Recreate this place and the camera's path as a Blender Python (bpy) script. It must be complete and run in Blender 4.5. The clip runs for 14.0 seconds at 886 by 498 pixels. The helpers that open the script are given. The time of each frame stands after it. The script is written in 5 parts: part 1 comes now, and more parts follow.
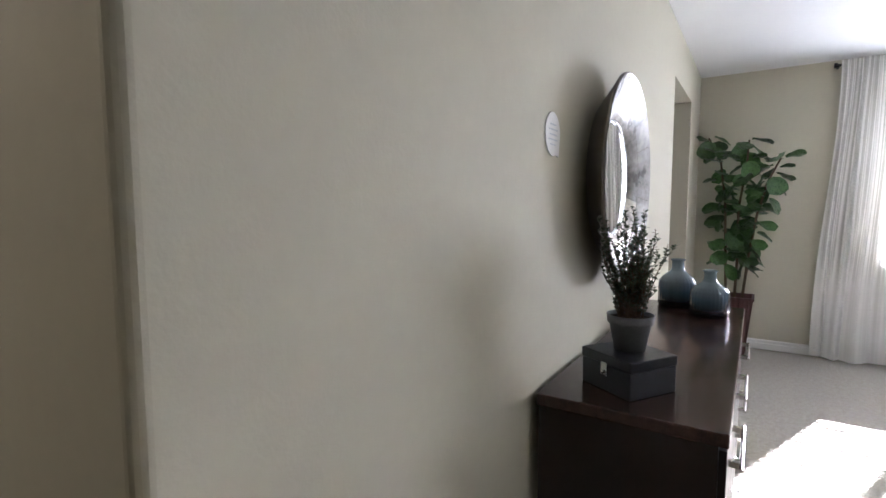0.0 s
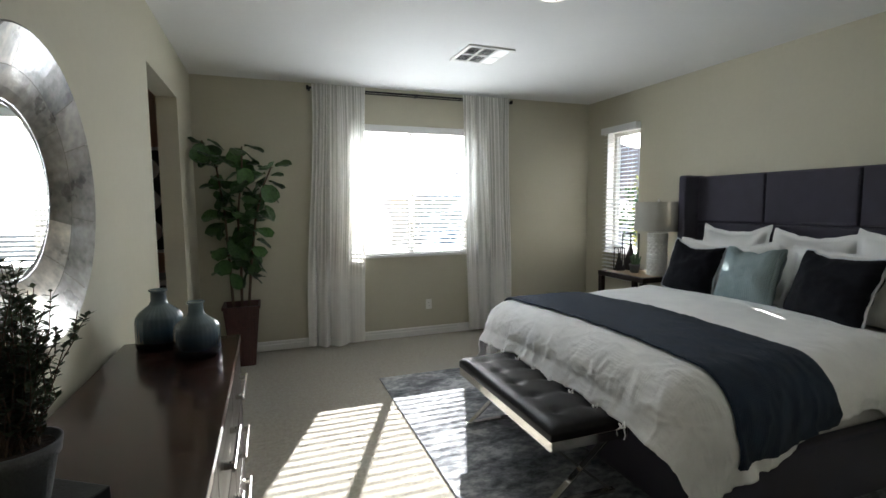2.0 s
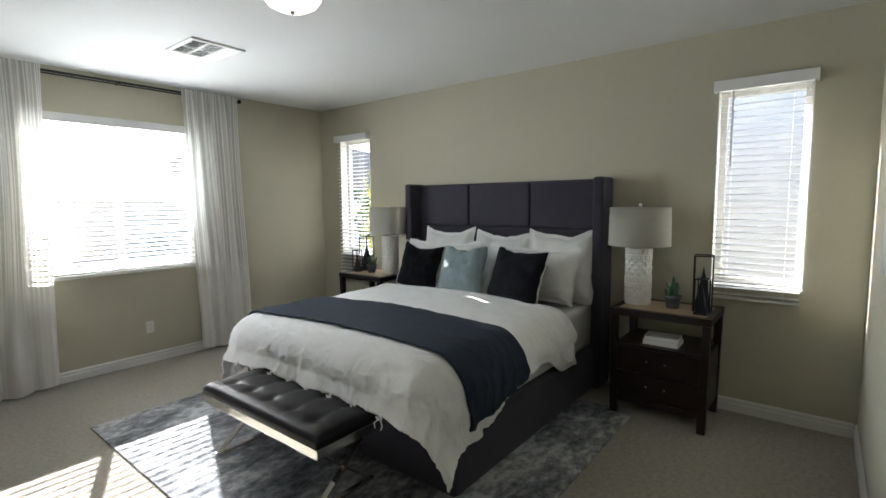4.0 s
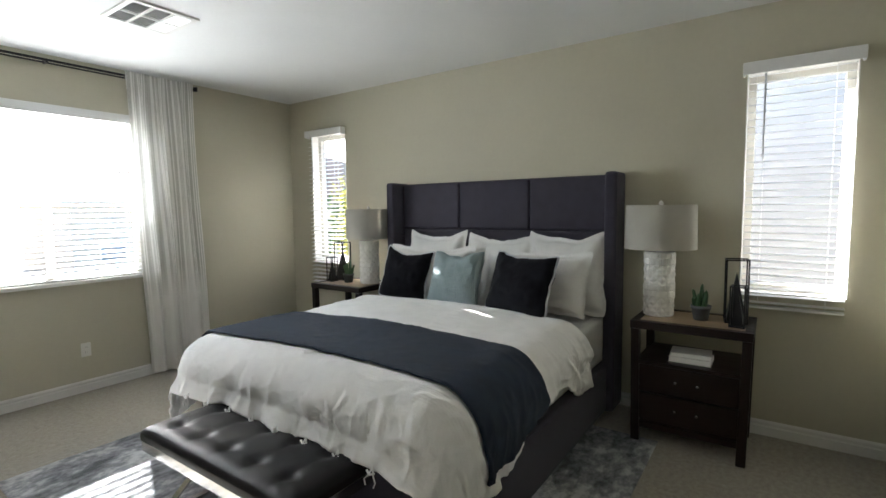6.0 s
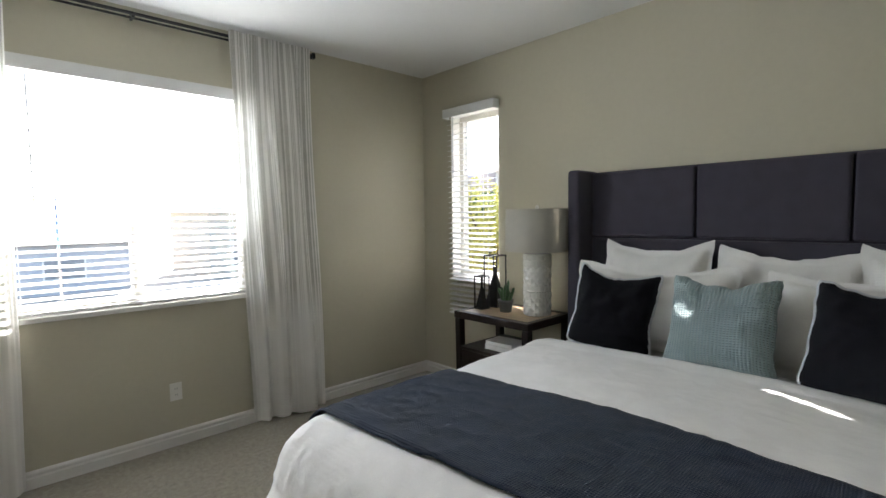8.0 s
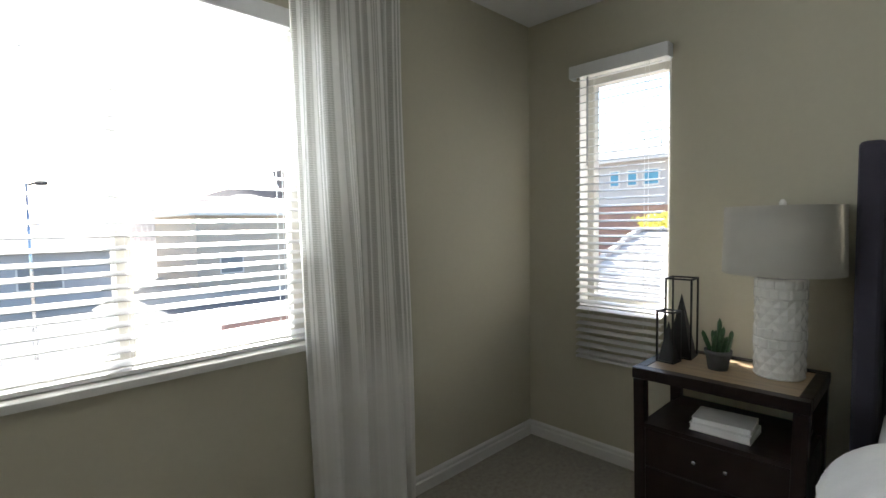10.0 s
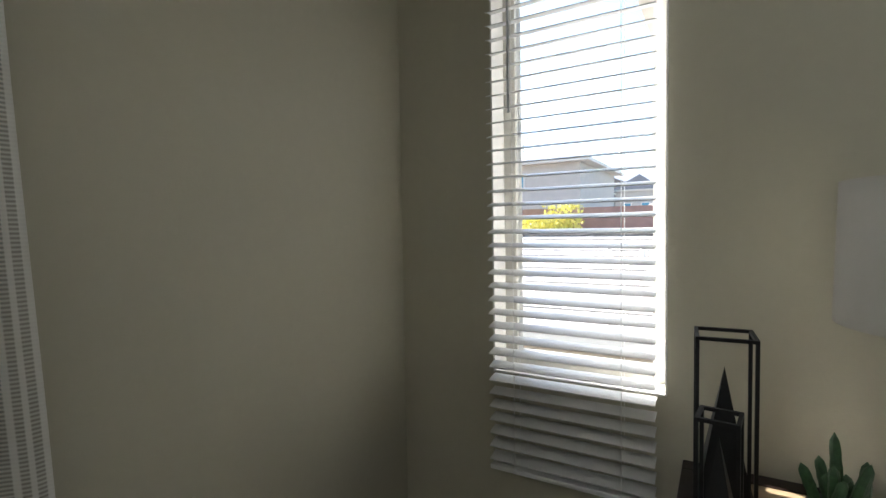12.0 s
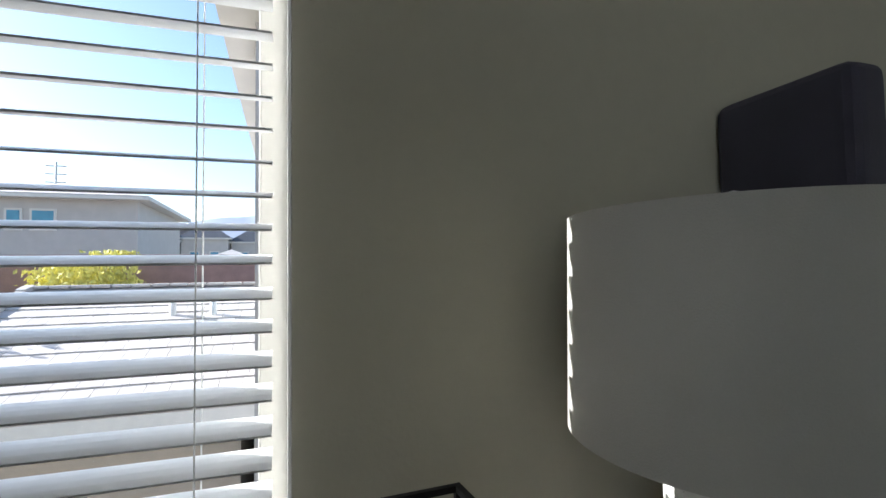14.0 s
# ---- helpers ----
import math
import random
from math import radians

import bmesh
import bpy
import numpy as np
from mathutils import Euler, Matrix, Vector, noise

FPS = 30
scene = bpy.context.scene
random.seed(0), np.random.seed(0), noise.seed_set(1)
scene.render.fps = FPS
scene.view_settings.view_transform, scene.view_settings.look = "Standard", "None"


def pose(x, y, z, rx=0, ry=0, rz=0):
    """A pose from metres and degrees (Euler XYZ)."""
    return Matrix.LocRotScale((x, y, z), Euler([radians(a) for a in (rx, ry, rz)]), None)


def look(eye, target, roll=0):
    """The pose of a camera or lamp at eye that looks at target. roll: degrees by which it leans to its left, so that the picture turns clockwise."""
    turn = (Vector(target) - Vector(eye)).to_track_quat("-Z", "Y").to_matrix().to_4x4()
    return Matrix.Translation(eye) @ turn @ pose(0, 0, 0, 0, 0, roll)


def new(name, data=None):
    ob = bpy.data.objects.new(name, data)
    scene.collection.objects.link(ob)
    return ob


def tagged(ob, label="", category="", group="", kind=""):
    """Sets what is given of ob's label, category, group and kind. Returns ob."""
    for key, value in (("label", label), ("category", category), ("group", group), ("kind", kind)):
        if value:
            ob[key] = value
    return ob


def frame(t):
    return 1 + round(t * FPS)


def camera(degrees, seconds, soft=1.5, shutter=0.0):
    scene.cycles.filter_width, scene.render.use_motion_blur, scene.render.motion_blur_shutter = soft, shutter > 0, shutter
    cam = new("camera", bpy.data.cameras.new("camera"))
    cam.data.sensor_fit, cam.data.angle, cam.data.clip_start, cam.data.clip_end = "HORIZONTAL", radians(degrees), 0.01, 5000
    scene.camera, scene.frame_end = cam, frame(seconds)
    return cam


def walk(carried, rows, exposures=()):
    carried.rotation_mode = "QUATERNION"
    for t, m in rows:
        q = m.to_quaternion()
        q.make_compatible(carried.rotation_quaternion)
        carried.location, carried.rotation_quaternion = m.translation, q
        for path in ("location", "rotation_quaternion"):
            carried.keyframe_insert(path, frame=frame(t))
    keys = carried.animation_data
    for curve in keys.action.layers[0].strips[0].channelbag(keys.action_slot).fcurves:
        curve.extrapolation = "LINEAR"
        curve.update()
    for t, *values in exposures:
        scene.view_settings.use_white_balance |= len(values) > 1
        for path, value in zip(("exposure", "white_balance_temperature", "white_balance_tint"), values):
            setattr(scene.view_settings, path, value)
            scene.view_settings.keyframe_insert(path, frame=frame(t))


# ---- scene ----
cam = camera(85.5, 14.0)

PATH = [
    (0, (-0.057, -0.197, 1.409), (-1.145, 1.472, 1.241), -0.1),
    (0.5, (-0.056, -0.065, 1.444), (-0.602, 1.849, 1.249), 0.4),
    (1, (0.067, 0.139, 1.443), (0.024, 2.129, 1.249), -0.2),
    (1.5, (0.087, 0.225, 1.459), (0.450, 2.183, 1.271), -0.3),
    (2, (0.058, 0.315, 1.489), (0.741, 2.186, 1.307), -0.4),
    (2.5, (0.007, 0.305, 1.529), (1.026, 2.015, 1.336), -0.4),
    (3, (-0.028, 0.296, 1.547), (1.244, 1.827, 1.352), -0.5),
    (3.5, (-0.030, 0.298, 1.537), (1.405, 1.679, 1.351), -0.6),
    (4, (-0.066, 0.312, 1.561), (1.492, 1.551, 1.365), -0.6),
    (5.2, (0.100, 0.540, 1.52), (1.715, 1.710, 1.345), -0.6),
    (6.5, (0.375, 0.980, 1.490), (2.018, 2.109, 1.329), -0.7),
    (7, (0.532, 1.303, 1.501), (2.062, 2.581, 1.347), -0.4),
    (7.5, (0.693, 1.703, 1.461), (2.153, 3.061, 1.312), -0.6),
    (8, (0.975, 2.074, 1.462), (2.334, 3.536, 1.329), -0.8),
    (8.5, (1.020, 2.410, 1.479), (2.350, 3.898, 1.353), -0.5),
    (9.6, (1.10, 3.23, 1.465), (2.46, 4.69, 1.355), -0.6),
    (10.3, (1.42, 3.80, 1.45), (2.84, 5.20, 1.34), -1.0),
    (11, (1.985, 4.007, 1.442), (3.452, 5.362, 1.340), -1.2),
    (11.5, (2.150, 4.320, 1.476), (3.774, 5.482, 1.362), -0.8),
    (12, (2.439, 4.452, 1.430), (4.164, 5.460, 1.337), -1.0),
    (12.5, (2.675, 4.662, 1.440), (4.509, 5.453, 1.345), -1.1),
    (13, (2.866, 4.752, 1.480), (4.793, 5.279, 1.380), -1.1),
    (13.5, (3.110, 4.654, 1.435), (5.109, 4.712, 1.445), -0.8),
    (14, (3.205, 4.595, 1.438), (5.105, 3.970, 1.525), -0.8),
]
EXPOSURES = [(0, 4.15, 5750, 20), (0.5, 3.6, 5800, 17), (1, 3.15, 5850, 12), (2, 2.82, 6150, 9), (4, 3.1, 6200, 9), (6.5, 3.22, 6300, 10), (8.5, 2.80, 6350, 11), (11, 2.25, 6350, 9), (11.5, 2.2, 6400, 9), (12.5, 1.95, 6300, 10), (13.5, 1.45, 6000, 9), (14, 1.4, 5950, 9)]
walk(cam, [(t, look(eye, target, roll)) for t, eye, target, roll in PATH], EXPOSURES)

# ---- world, sun, exposure ----
SUN_DIR = Vector((-0.405, -1.0, -0.56)).normalized()
world = bpy.data.worlds.new("sky_world")
scene.world = world
world.use_nodes = True
wn = world.node_tree
sky = wn.nodes.new("ShaderNodeTexSky")
sky.sky_type = "NISHITA"
sky.sun_disc = False
sky.sun_elevation = math.asin(-SUN_DIR.z)
sky.sun_rotation = math.atan2(-SUN_DIR.x, -SUN_DIR.y)
wn.links.new(sky.outputs[0], wn.nodes["Background"].inputs[0])
wn.nodes["Background"].inputs[1].default_value = 0.11
sun_data = bpy.data.lights.new("sun", "SUN")
sun_data.energy = 5.0
sun_data.angle = radians(0.53)
sun_data.color = (1.0, 0.97, 0.92)
sun = new("sun", sun_data)
sun.matrix_world = look((0, 0, 30), Vector((0, 0, 30)) + SUN_DIR)


# sky light of the wide north window, in its opening
d = bpy.data.lights.new("north_window_sky", "AREA")
d.shape, d.size, d.size_y, d.energy, d.color = "RECTANGLE", 1.20, 1.10, 6.5, (0.90, 0.95, 1.0)
d.spread = radians(140)
new("north_window_sky", d).matrix_world = look((1.615, 5.69, 1.70), (1.615, 4.69, 2.45))


# ---- materials ----
def mat(name, colour, rough=0.6, metal=0.0, var=0.12, scale=6.0, fine=120.0, bump=0.0, bump_scale=200.0, spec=0.5, tint=None,
        stretch=(1, 1, 1), sheen=0.0, coat=0.0, rnd=0.0):
    """Procedural surface: base colour varied at two scales, fine relief and uneven gloss."""
    m = bpy.data.materials.new(name)
    m.use_nodes = True
    n, l = m.node_tree.nodes, m.node_tree.links
    p = n["Principled BSDF"]
    tc = n.new("ShaderNodeTexCoord")
    mp = n.new("ShaderNodeMapping")
    mp.inputs["Scale"].default_value = stretch
    l.new(tc.outputs["Object"], mp.inputs[0])
    a, b = n.new("ShaderNodeTexNoise"), n.new("ShaderNodeTexNoise")
    a.inputs["Scale"].default_value, b.inputs["Scale"].default_value = scale, fine
    a.inputs["Detail"].default_value = 5
    for q in (a, b):
        l.new(mp.outputs[0], q.inputs["Vector"])
    mix = n.new("ShaderNodeMath")
    mix.operation = "MULTIPLY_ADD"
    l.new(b.outputs["Fac"], mix.inputs[0])
    mix.inputs[1].default_value = 0.45
    l.new(a.outputs["Fac"], mix.inputs[2])
    ramp = n.new("ShaderNodeValToRGB")
    lo = tint or [c * (1 - var) for c in colour]
    hi = [min(1, c * (1 + var)) for c in colour]
    ramp.color_ramp.elements[0].position, ramp.color_ramp.elements[0].color = 0.5, (*lo, 1)
    ramp.color_ramp.elements[1].position, ramp.color_ramp.elements[1].color = 0.95, (*hi, 1)
    l.new(mix.outputs[0], ramp.inputs[0])
    out = ramp.outputs[0]
    if rnd:
        oi, hs = n.new("ShaderNodeObjectInfo"), n.new("ShaderNodeHueSaturation")
        mr = n.new("ShaderNodeMapRange")
        mr.inputs["To Min"].default_value, mr.inputs["To Max"].default_value = 1 - rnd, 1 + rnd
        l.new(oi.outputs["Random"], mr.inputs[0])
        l.new(mr.outputs[0], hs.inputs["Value"])
        l.new(out, hs.inputs["Color"])
        out = hs.outputs[0]
    l.new(out, p.inputs["Base Color"])
    rr = n.new("ShaderNodeMapRange")
    rr.inputs["From Min"].default_value, rr.inputs["From Max"].default_value = 0.3, 0.7
    rr.inputs["To Min"].default_value, rr.inputs["To Max"].default_value = max(0.02, rough * 0.85), min(1, rough * 1.15)
    l.new(a.outputs["Fac"], rr.inputs[0])
    l.new(rr.outputs[0], p.inputs["Roughness"])
    p.inputs["Metallic"].default_value = metal
    p.inputs["Specular IOR Level"].default_value = spec
    p.inputs["Sheen Weight"].default_value = sheen
    p.inputs["Coat Weight"].default_value = coat
    if bump:
        c, bp = n.new("ShaderNodeTexNoise"), n.new("ShaderNodeBump")
        c.inputs["Scale"].default_value, c.inputs["Detail"].default_value = bump_scale, 3
        l.new(mp.outputs[0], c.inputs["Vector"])
        l.new(c.outputs["Fac"], bp.inputs["Height"])
        bp.inputs["Strength"].default_value, bp.inputs["Distance"].default_value = bump, 0.004
        l.new(bp.outputs[0], p.inputs["Normal"])
    return m


def nodes_of(m):
    return m.node_tree.nodes, m.node_tree.links, m.node_tree.nodes["Principled BSDF"]


def add_wave(m, scale, direction, strength, distance=0.003, uv=False, second=None, wander=0.6):
    """Woven ribs as relief."""
    n, l, p = nodes_of(m)
    tc = n.new("ShaderNodeTexCoord")
    h = None
    for sc, dr in [(scale, direction)] + ([second] if second else []):
        w = n.new("ShaderNodeTexWave")
        w.bands_direction = dr
        w.inputs["Scale"].default_value = sc
        w.inputs["Distortion"].default_value = wander
        l.new(tc.outputs["UV" if uv else "Object"], w.inputs["Vector"])
        if h is None:
            h = w.outputs["Fac"]
        else:
            mm = n.new("ShaderNodeMath")
            mm.operation = "MINIMUM"
            l.new(h, mm.inputs[0])
            l.new(w.outputs["Fac"], mm.inputs[1])
            h = mm.outputs[0]
    bp = n.new("ShaderNodeBump")
    bp.inputs["Strength"].default_value, bp.inputs["Distance"].default_value = strength, distance
    l.new(h, bp.inputs["Height"])
    if p.inputs["Normal"].links:
        l.new(p.inputs["Normal"].links[0].from_socket, bp.inputs["Normal"])
    l.new(bp.outputs[0], p.inputs["Normal"])
    return h


M_wall = mat("wall_paint", (0.54, 0.51, 0.40), 0.75, var=0.03, scale=1.2, fine=30, bump=0.12, bump_scale=110, spec=0.3)
M_ceil = mat("ceiling_paint", (0.80, 0.80, 0.78), 0.85, var=0.02, scale=1.5, fine=40, bump=0.3, bump_scale=70, spec=0.2)
M_trim = mat("trim_paint", (0.78, 0.77, 0.74), 0.4, var=0.03, scale=3, fine=60, bump=0.05)
M_warm = mat("bath_wall_paint", (0.52, 0.36, 0.24), 0.75, var=0.04, scale=2, bump=0.2, bump_scale=90)
M_carpet = mat("carpet", (0.315, 0.287, 0.235), 0.95, var=0.22, scale=38, fine=170, bump=1.0, bump_scale=210, spec=0.1, sheen=0.3)
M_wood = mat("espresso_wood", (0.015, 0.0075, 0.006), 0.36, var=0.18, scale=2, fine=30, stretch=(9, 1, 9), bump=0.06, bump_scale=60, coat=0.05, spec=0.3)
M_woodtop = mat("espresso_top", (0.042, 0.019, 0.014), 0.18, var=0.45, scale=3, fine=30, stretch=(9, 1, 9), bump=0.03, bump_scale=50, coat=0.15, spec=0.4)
M_light_wood = mat("oak_inlay", (0.42, 0.31, 0.19), 0.35, var=0.25, scale=4, fine=40, stretch=(10, 1, 1), bump=0.05)
M_headfab = mat("slate_upholstery", (0.058, 0.053, 0.072), 0.9, var=0.12, scale=12, fine=400, bump=0.5, bump_scale=700, spec=0.2, sheen=0.15)
M_linen = mat("white_linen", (0.86, 0.85, 0.83), 0.9, var=0.05, scale=8, fine=300, bump=0.3, bump_scale=90, spec=0.2, sheen=0.1)


def add_creases(m, scale, strength, distance):
    """Sharp crossing creases of washed cloth as relief."""
    n, l, p = nodes_of(m)
    tc = n.new("ShaderNodeTexCoord")
    h = None
    for k, st in enumerate(((1.0, 0.55, 1.0), (0.5, 1.0, 1.0))):
        mp = n.new("ShaderNodeMapping")
        mp.inputs["Scale"].default_value = st
        mp.inputs["Rotation"].default_value = (0, 0, 0.5 - 1.1 * k)
        l.new(tc.outputs["Object"], mp.inputs[0])
        q = n.new("ShaderNodeTexNoise")
        q.noise_type = "RIDGED_MULTIFRACTAL"
        q.inputs["Scale"].default_value, q.inputs["Detail"].default_value = scale * (1 + 0.7 * k), 2.5
        q.inputs["Distortion"].default_value = 0.6
        l.new(mp.outputs[0], q.inputs["Vector"])
        if h is None:
            h = q.outputs["Fac"]
        else:
            mm = n.new("ShaderNodeMath")
            mm.operation = "ADD"
            l.new(h, mm.inputs[0])
            l.new(q.outputs["Fac"], mm.inputs[1])
            h = mm.outputs[0]
    bp = n.new("ShaderNodeBump")
    bp.inputs["Strength"].default_value, bp.inputs["Distance"].default_value = strength, distance
    l.new(h, bp.inputs["Height"])
    if p.inputs["Normal"].links:
        l.new(p.inputs["Normal"].links[0].from_socket, bp.inputs["Normal"])
    l.new(bp.outputs[0], p.inputs["Normal"])


def add_blocks(m, block, thread, strength, distance):
    """Woven squares whose raised threads run along and across by turns."""
    n, l, p = nodes_of(m)
    tc = n.new("ShaderNodeTexCoord")
    ck = n.new("ShaderNodeTexChecker")
    ck.inputs["Scale"].default_value = block
    l.new(tc.outputs["Object"], ck.inputs["Vector"])
    mx = n.new("ShaderNodeMix")
    l.new(ck.outputs["Fac"], mx.inputs[0])
    for k, dr in enumerate("XY"):
        w = n.new("ShaderNodeTexWave")
        w.bands_direction = dr
        w.inputs["Scale"].default_value, w.inputs["Distortion"].default_value = thread, 0.5
        l.new(tc.outputs["Object"], w.inputs["Vector"])
        l.new(w.outputs["Fac"], mx.inputs[2 + k])
    bp = n.new("ShaderNodeBump")
    bp.inputs["Strength"].default_value, bp.inputs["Distance"].default_value = strength, distance
    l.new(mx.outputs[0], bp.inputs["Height"])
    if p.inputs["Normal"].links:
        l.new(p.inputs["Normal"].links[0].from_socket, bp.inputs["Normal"])
    l.new(bp.outputs[0], p.inputs["Normal"])


add_creases(M_linen, 13.0, 0.32, 0.005)
add_blocks(M_linen, 7.0, 24.0, 0.15, 0.002)
M_sham = mat("white_cotton", (0.77, 0.76, 0.735), 0.9, var=0.05, scale=9, fine=260, bump=0.3, bump_scale=120, spec=0.2, sheen=0.2)
add_blocks(M_sham, 9.0, 26.0, 0.14, 0.002)
M_sheet = mat("quilted_sheet", (0.68, 0.67, 0.65), 0.9, var=0.05, scale=9, fine=260, bump=0.4, bump_scale=60, spec=0.2)
M_navy = mat("navy_waffle", (0.024, 0.034, 0.056), 0.95, var=0.22, scale=10, fine=300, bump=0.3, bump_scale=300, spec=0.15, sheen=0.08)
add_wave(M_navy, 40, "X", 0.9, 0.003, uv=True, second=(40, "Y"), wander=0.15)
M_black = mat("black_velvet", (0.010, 0.010, 0.013), 0.95, var=0.3, scale=10, fine=300, bump=0.3, bump_scale=400, spec=0.1, sheen=0.05)
M_teal = mat("teal_knit", (0.32, 0.405, 0.415), 0.95, var=0.06, scale=10, fine=300, bump=0.1, bump_scale=400, spec=0.15, sheen=0.3)
add_wave(M_teal, 30, "Y", 1.0, 0.006, uv=True, second=(22, "X"), wander=0.04)
M_leather = mat("black_leather", (0.010, 0.0085, 0.009), 0.40, var=0.3, scale=8, fine=200, bump=0.25, bump_scale=350, spec=0.2)
M_bronze = mat("aged_bronze", (0.20, 0.175, 0.145), 0.42, metal=0.8, var=0.2, scale=12)
M_chrome = mat("polished_steel", (0.72, 0.70, 0.66), 0.12, metal=1.0, var=0.05)
M_nickel = mat("brushed_nickel", (0.5, 0.5, 0.5), 0.25, metal=1.0, var=0.08)
M_blackmetal = mat("black_metal", (0.012, 0.012, 0.013), 0.45, metal=0.3, var=0.25, scale=20)
M_ceramic = mat("white_ceramic", (0.80, 0.78, 0.73), 0.22, var=0.04, scale=15, coat=0.2)
M_concrete = mat("grey_concrete", (0.13, 0.135, 0.14), 0.85, var=0.2, scale=20, fine=200, bump=0.5, bump_scale=150)
M_vinyl = mat("window_vinyl", (0.72, 0.70, 0.64), 0.4, var=0.03)
M_slat = mat("blind_slat", (0.80, 0.80, 0.79), 0.32, var=0.03, scale=4, stretch=(1, 1, 1))
M_cord = mat("blind_cord", (0.85, 0.85, 0.83), 0.8, var=0.03)
kn, kl, kp = nodes_of(M_cord)
ktr, kms = kn.new("ShaderNodeBsdfTranslucent"), kn.new("ShaderNodeMixShader")
ktr.inputs[0].default_value = (0.85, 0.85, 0.83, 1)
kms.inputs[0].default_value = 0.6
kl.new(kp.outputs[0], kms.inputs[1])
kl.new(ktr.outputs[0], kms.inputs[2])
kl.new(kms.outputs[0], kn["Material Output"].inputs[0])
M_plastic = mat("white_plastic", (0.78, 0.77, 0.73), 0.35, var=0.03)
M_dark = mat("dark_slot", (0.02, 0.02, 0.02), 0.6)
M_boxmat = mat("charcoal_box", (0.012, 0.013, 0.017), 0.4, var=0.2, scale=14, bump=0.2, bump_scale=200)
M_soil = mat("soil", (0.05, 0.035, 0.025), 0.95, var=0.4, scale=40, bump=1.0, bump_scale=90)
M_trunk = mat("plant_stem", (0.10, 0.065, 0.04), 0.85, var=0.35, scale=30, bump=0.6, bump_scale=120)
M_wicker = mat("brown_wicker", (0.085, 0.035, 0.030), 0.5, var=0.3, scale=30, bump=0.2)
add_wave(M_wicker, 16, "Z", 1.0, 0.008, second=(12, "X"))
M_leaf = mat("fiddle_leaf", (0.050, 0.120, 0.026), 0.30, var=0.3, scale=14, tint=(0.022, 0.055, 0.016), bump=0.4, bump_scale=60, rnd=0.35)
M_sprig = mat("sprig_leaf", (0.055, 0.075, 0.03), 0.6, var=0.3, scale=40, rnd=0.2)
M_cactus = mat("cactus_skin", (0.055, 0.12, 0.05), 0.5, var=0.3, scale=40, bump=0.3, bump_scale=120)
M_paper = mat("white_paper", (0.78, 0.77, 0.75), 0.8, var=0.04, scale=30)
M_grey = mat("pale_grey_ink", (0.58, 0.60, 0.63), 0.8)

# fabric that lets light through
M_curtain = mat("curtain_weave", (0.80, 0.78, 0.72), 0.9, var=0.04, scale=6, fine=200, spec=0.1)
cn, cl, cp = nodes_of(M_curtain)
ctc = cn.new("ShaderNodeTexCoord")
cmap = cn.new("ShaderNodeMapping")
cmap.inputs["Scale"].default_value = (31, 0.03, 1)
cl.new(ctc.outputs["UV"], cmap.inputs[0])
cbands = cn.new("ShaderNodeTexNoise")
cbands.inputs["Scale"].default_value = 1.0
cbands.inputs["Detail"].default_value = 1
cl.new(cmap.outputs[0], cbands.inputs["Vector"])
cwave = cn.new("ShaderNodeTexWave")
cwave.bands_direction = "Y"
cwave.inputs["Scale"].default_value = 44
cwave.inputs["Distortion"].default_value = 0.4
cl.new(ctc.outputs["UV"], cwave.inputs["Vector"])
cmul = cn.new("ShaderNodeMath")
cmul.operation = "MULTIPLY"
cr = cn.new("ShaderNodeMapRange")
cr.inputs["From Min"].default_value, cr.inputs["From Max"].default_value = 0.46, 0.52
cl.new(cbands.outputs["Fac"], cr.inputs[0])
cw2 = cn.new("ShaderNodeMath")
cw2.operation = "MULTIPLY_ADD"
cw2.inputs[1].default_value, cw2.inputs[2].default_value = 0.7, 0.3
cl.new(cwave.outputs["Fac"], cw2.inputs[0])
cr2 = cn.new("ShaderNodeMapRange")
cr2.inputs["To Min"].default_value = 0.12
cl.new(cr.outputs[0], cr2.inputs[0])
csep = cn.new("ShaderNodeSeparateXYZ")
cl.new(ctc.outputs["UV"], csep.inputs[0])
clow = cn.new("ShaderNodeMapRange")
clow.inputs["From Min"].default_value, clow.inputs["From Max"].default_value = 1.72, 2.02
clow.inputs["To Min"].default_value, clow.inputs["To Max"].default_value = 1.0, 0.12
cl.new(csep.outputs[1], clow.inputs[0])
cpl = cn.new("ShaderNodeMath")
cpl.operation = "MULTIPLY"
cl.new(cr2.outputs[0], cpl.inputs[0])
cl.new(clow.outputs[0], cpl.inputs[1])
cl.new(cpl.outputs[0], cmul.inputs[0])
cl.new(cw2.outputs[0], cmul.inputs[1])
cbp = cn.new("ShaderNodeBump")
cbp.inputs["Strength"].default_value, cbp.inputs["Distance"].default_value = 0.6, 0.002
cbp.invert = True
cl.new(cmul.outputs[0], cbp.inputs["Height"])
cl.new(cbp.outputs[0], cp.inputs["Normal"])
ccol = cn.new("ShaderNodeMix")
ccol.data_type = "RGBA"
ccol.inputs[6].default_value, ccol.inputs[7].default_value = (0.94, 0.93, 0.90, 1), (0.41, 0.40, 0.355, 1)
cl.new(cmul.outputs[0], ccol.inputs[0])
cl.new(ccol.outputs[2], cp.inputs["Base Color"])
ctr = cn.new("ShaderNodeBsdfTranslucent")
cl.new(ccol.outputs[2], ctr.inputs[0])
cms = cn.new("ShaderNodeMixShader")
cms.inputs[0].default_value = 0.32
cl.new(cp.outputs[0], cms.inputs[1])
cl.new(ctr.outputs[0], cms.inputs[2])
cl.new(cms.outputs[0], cn["Material Output"].inputs[0])

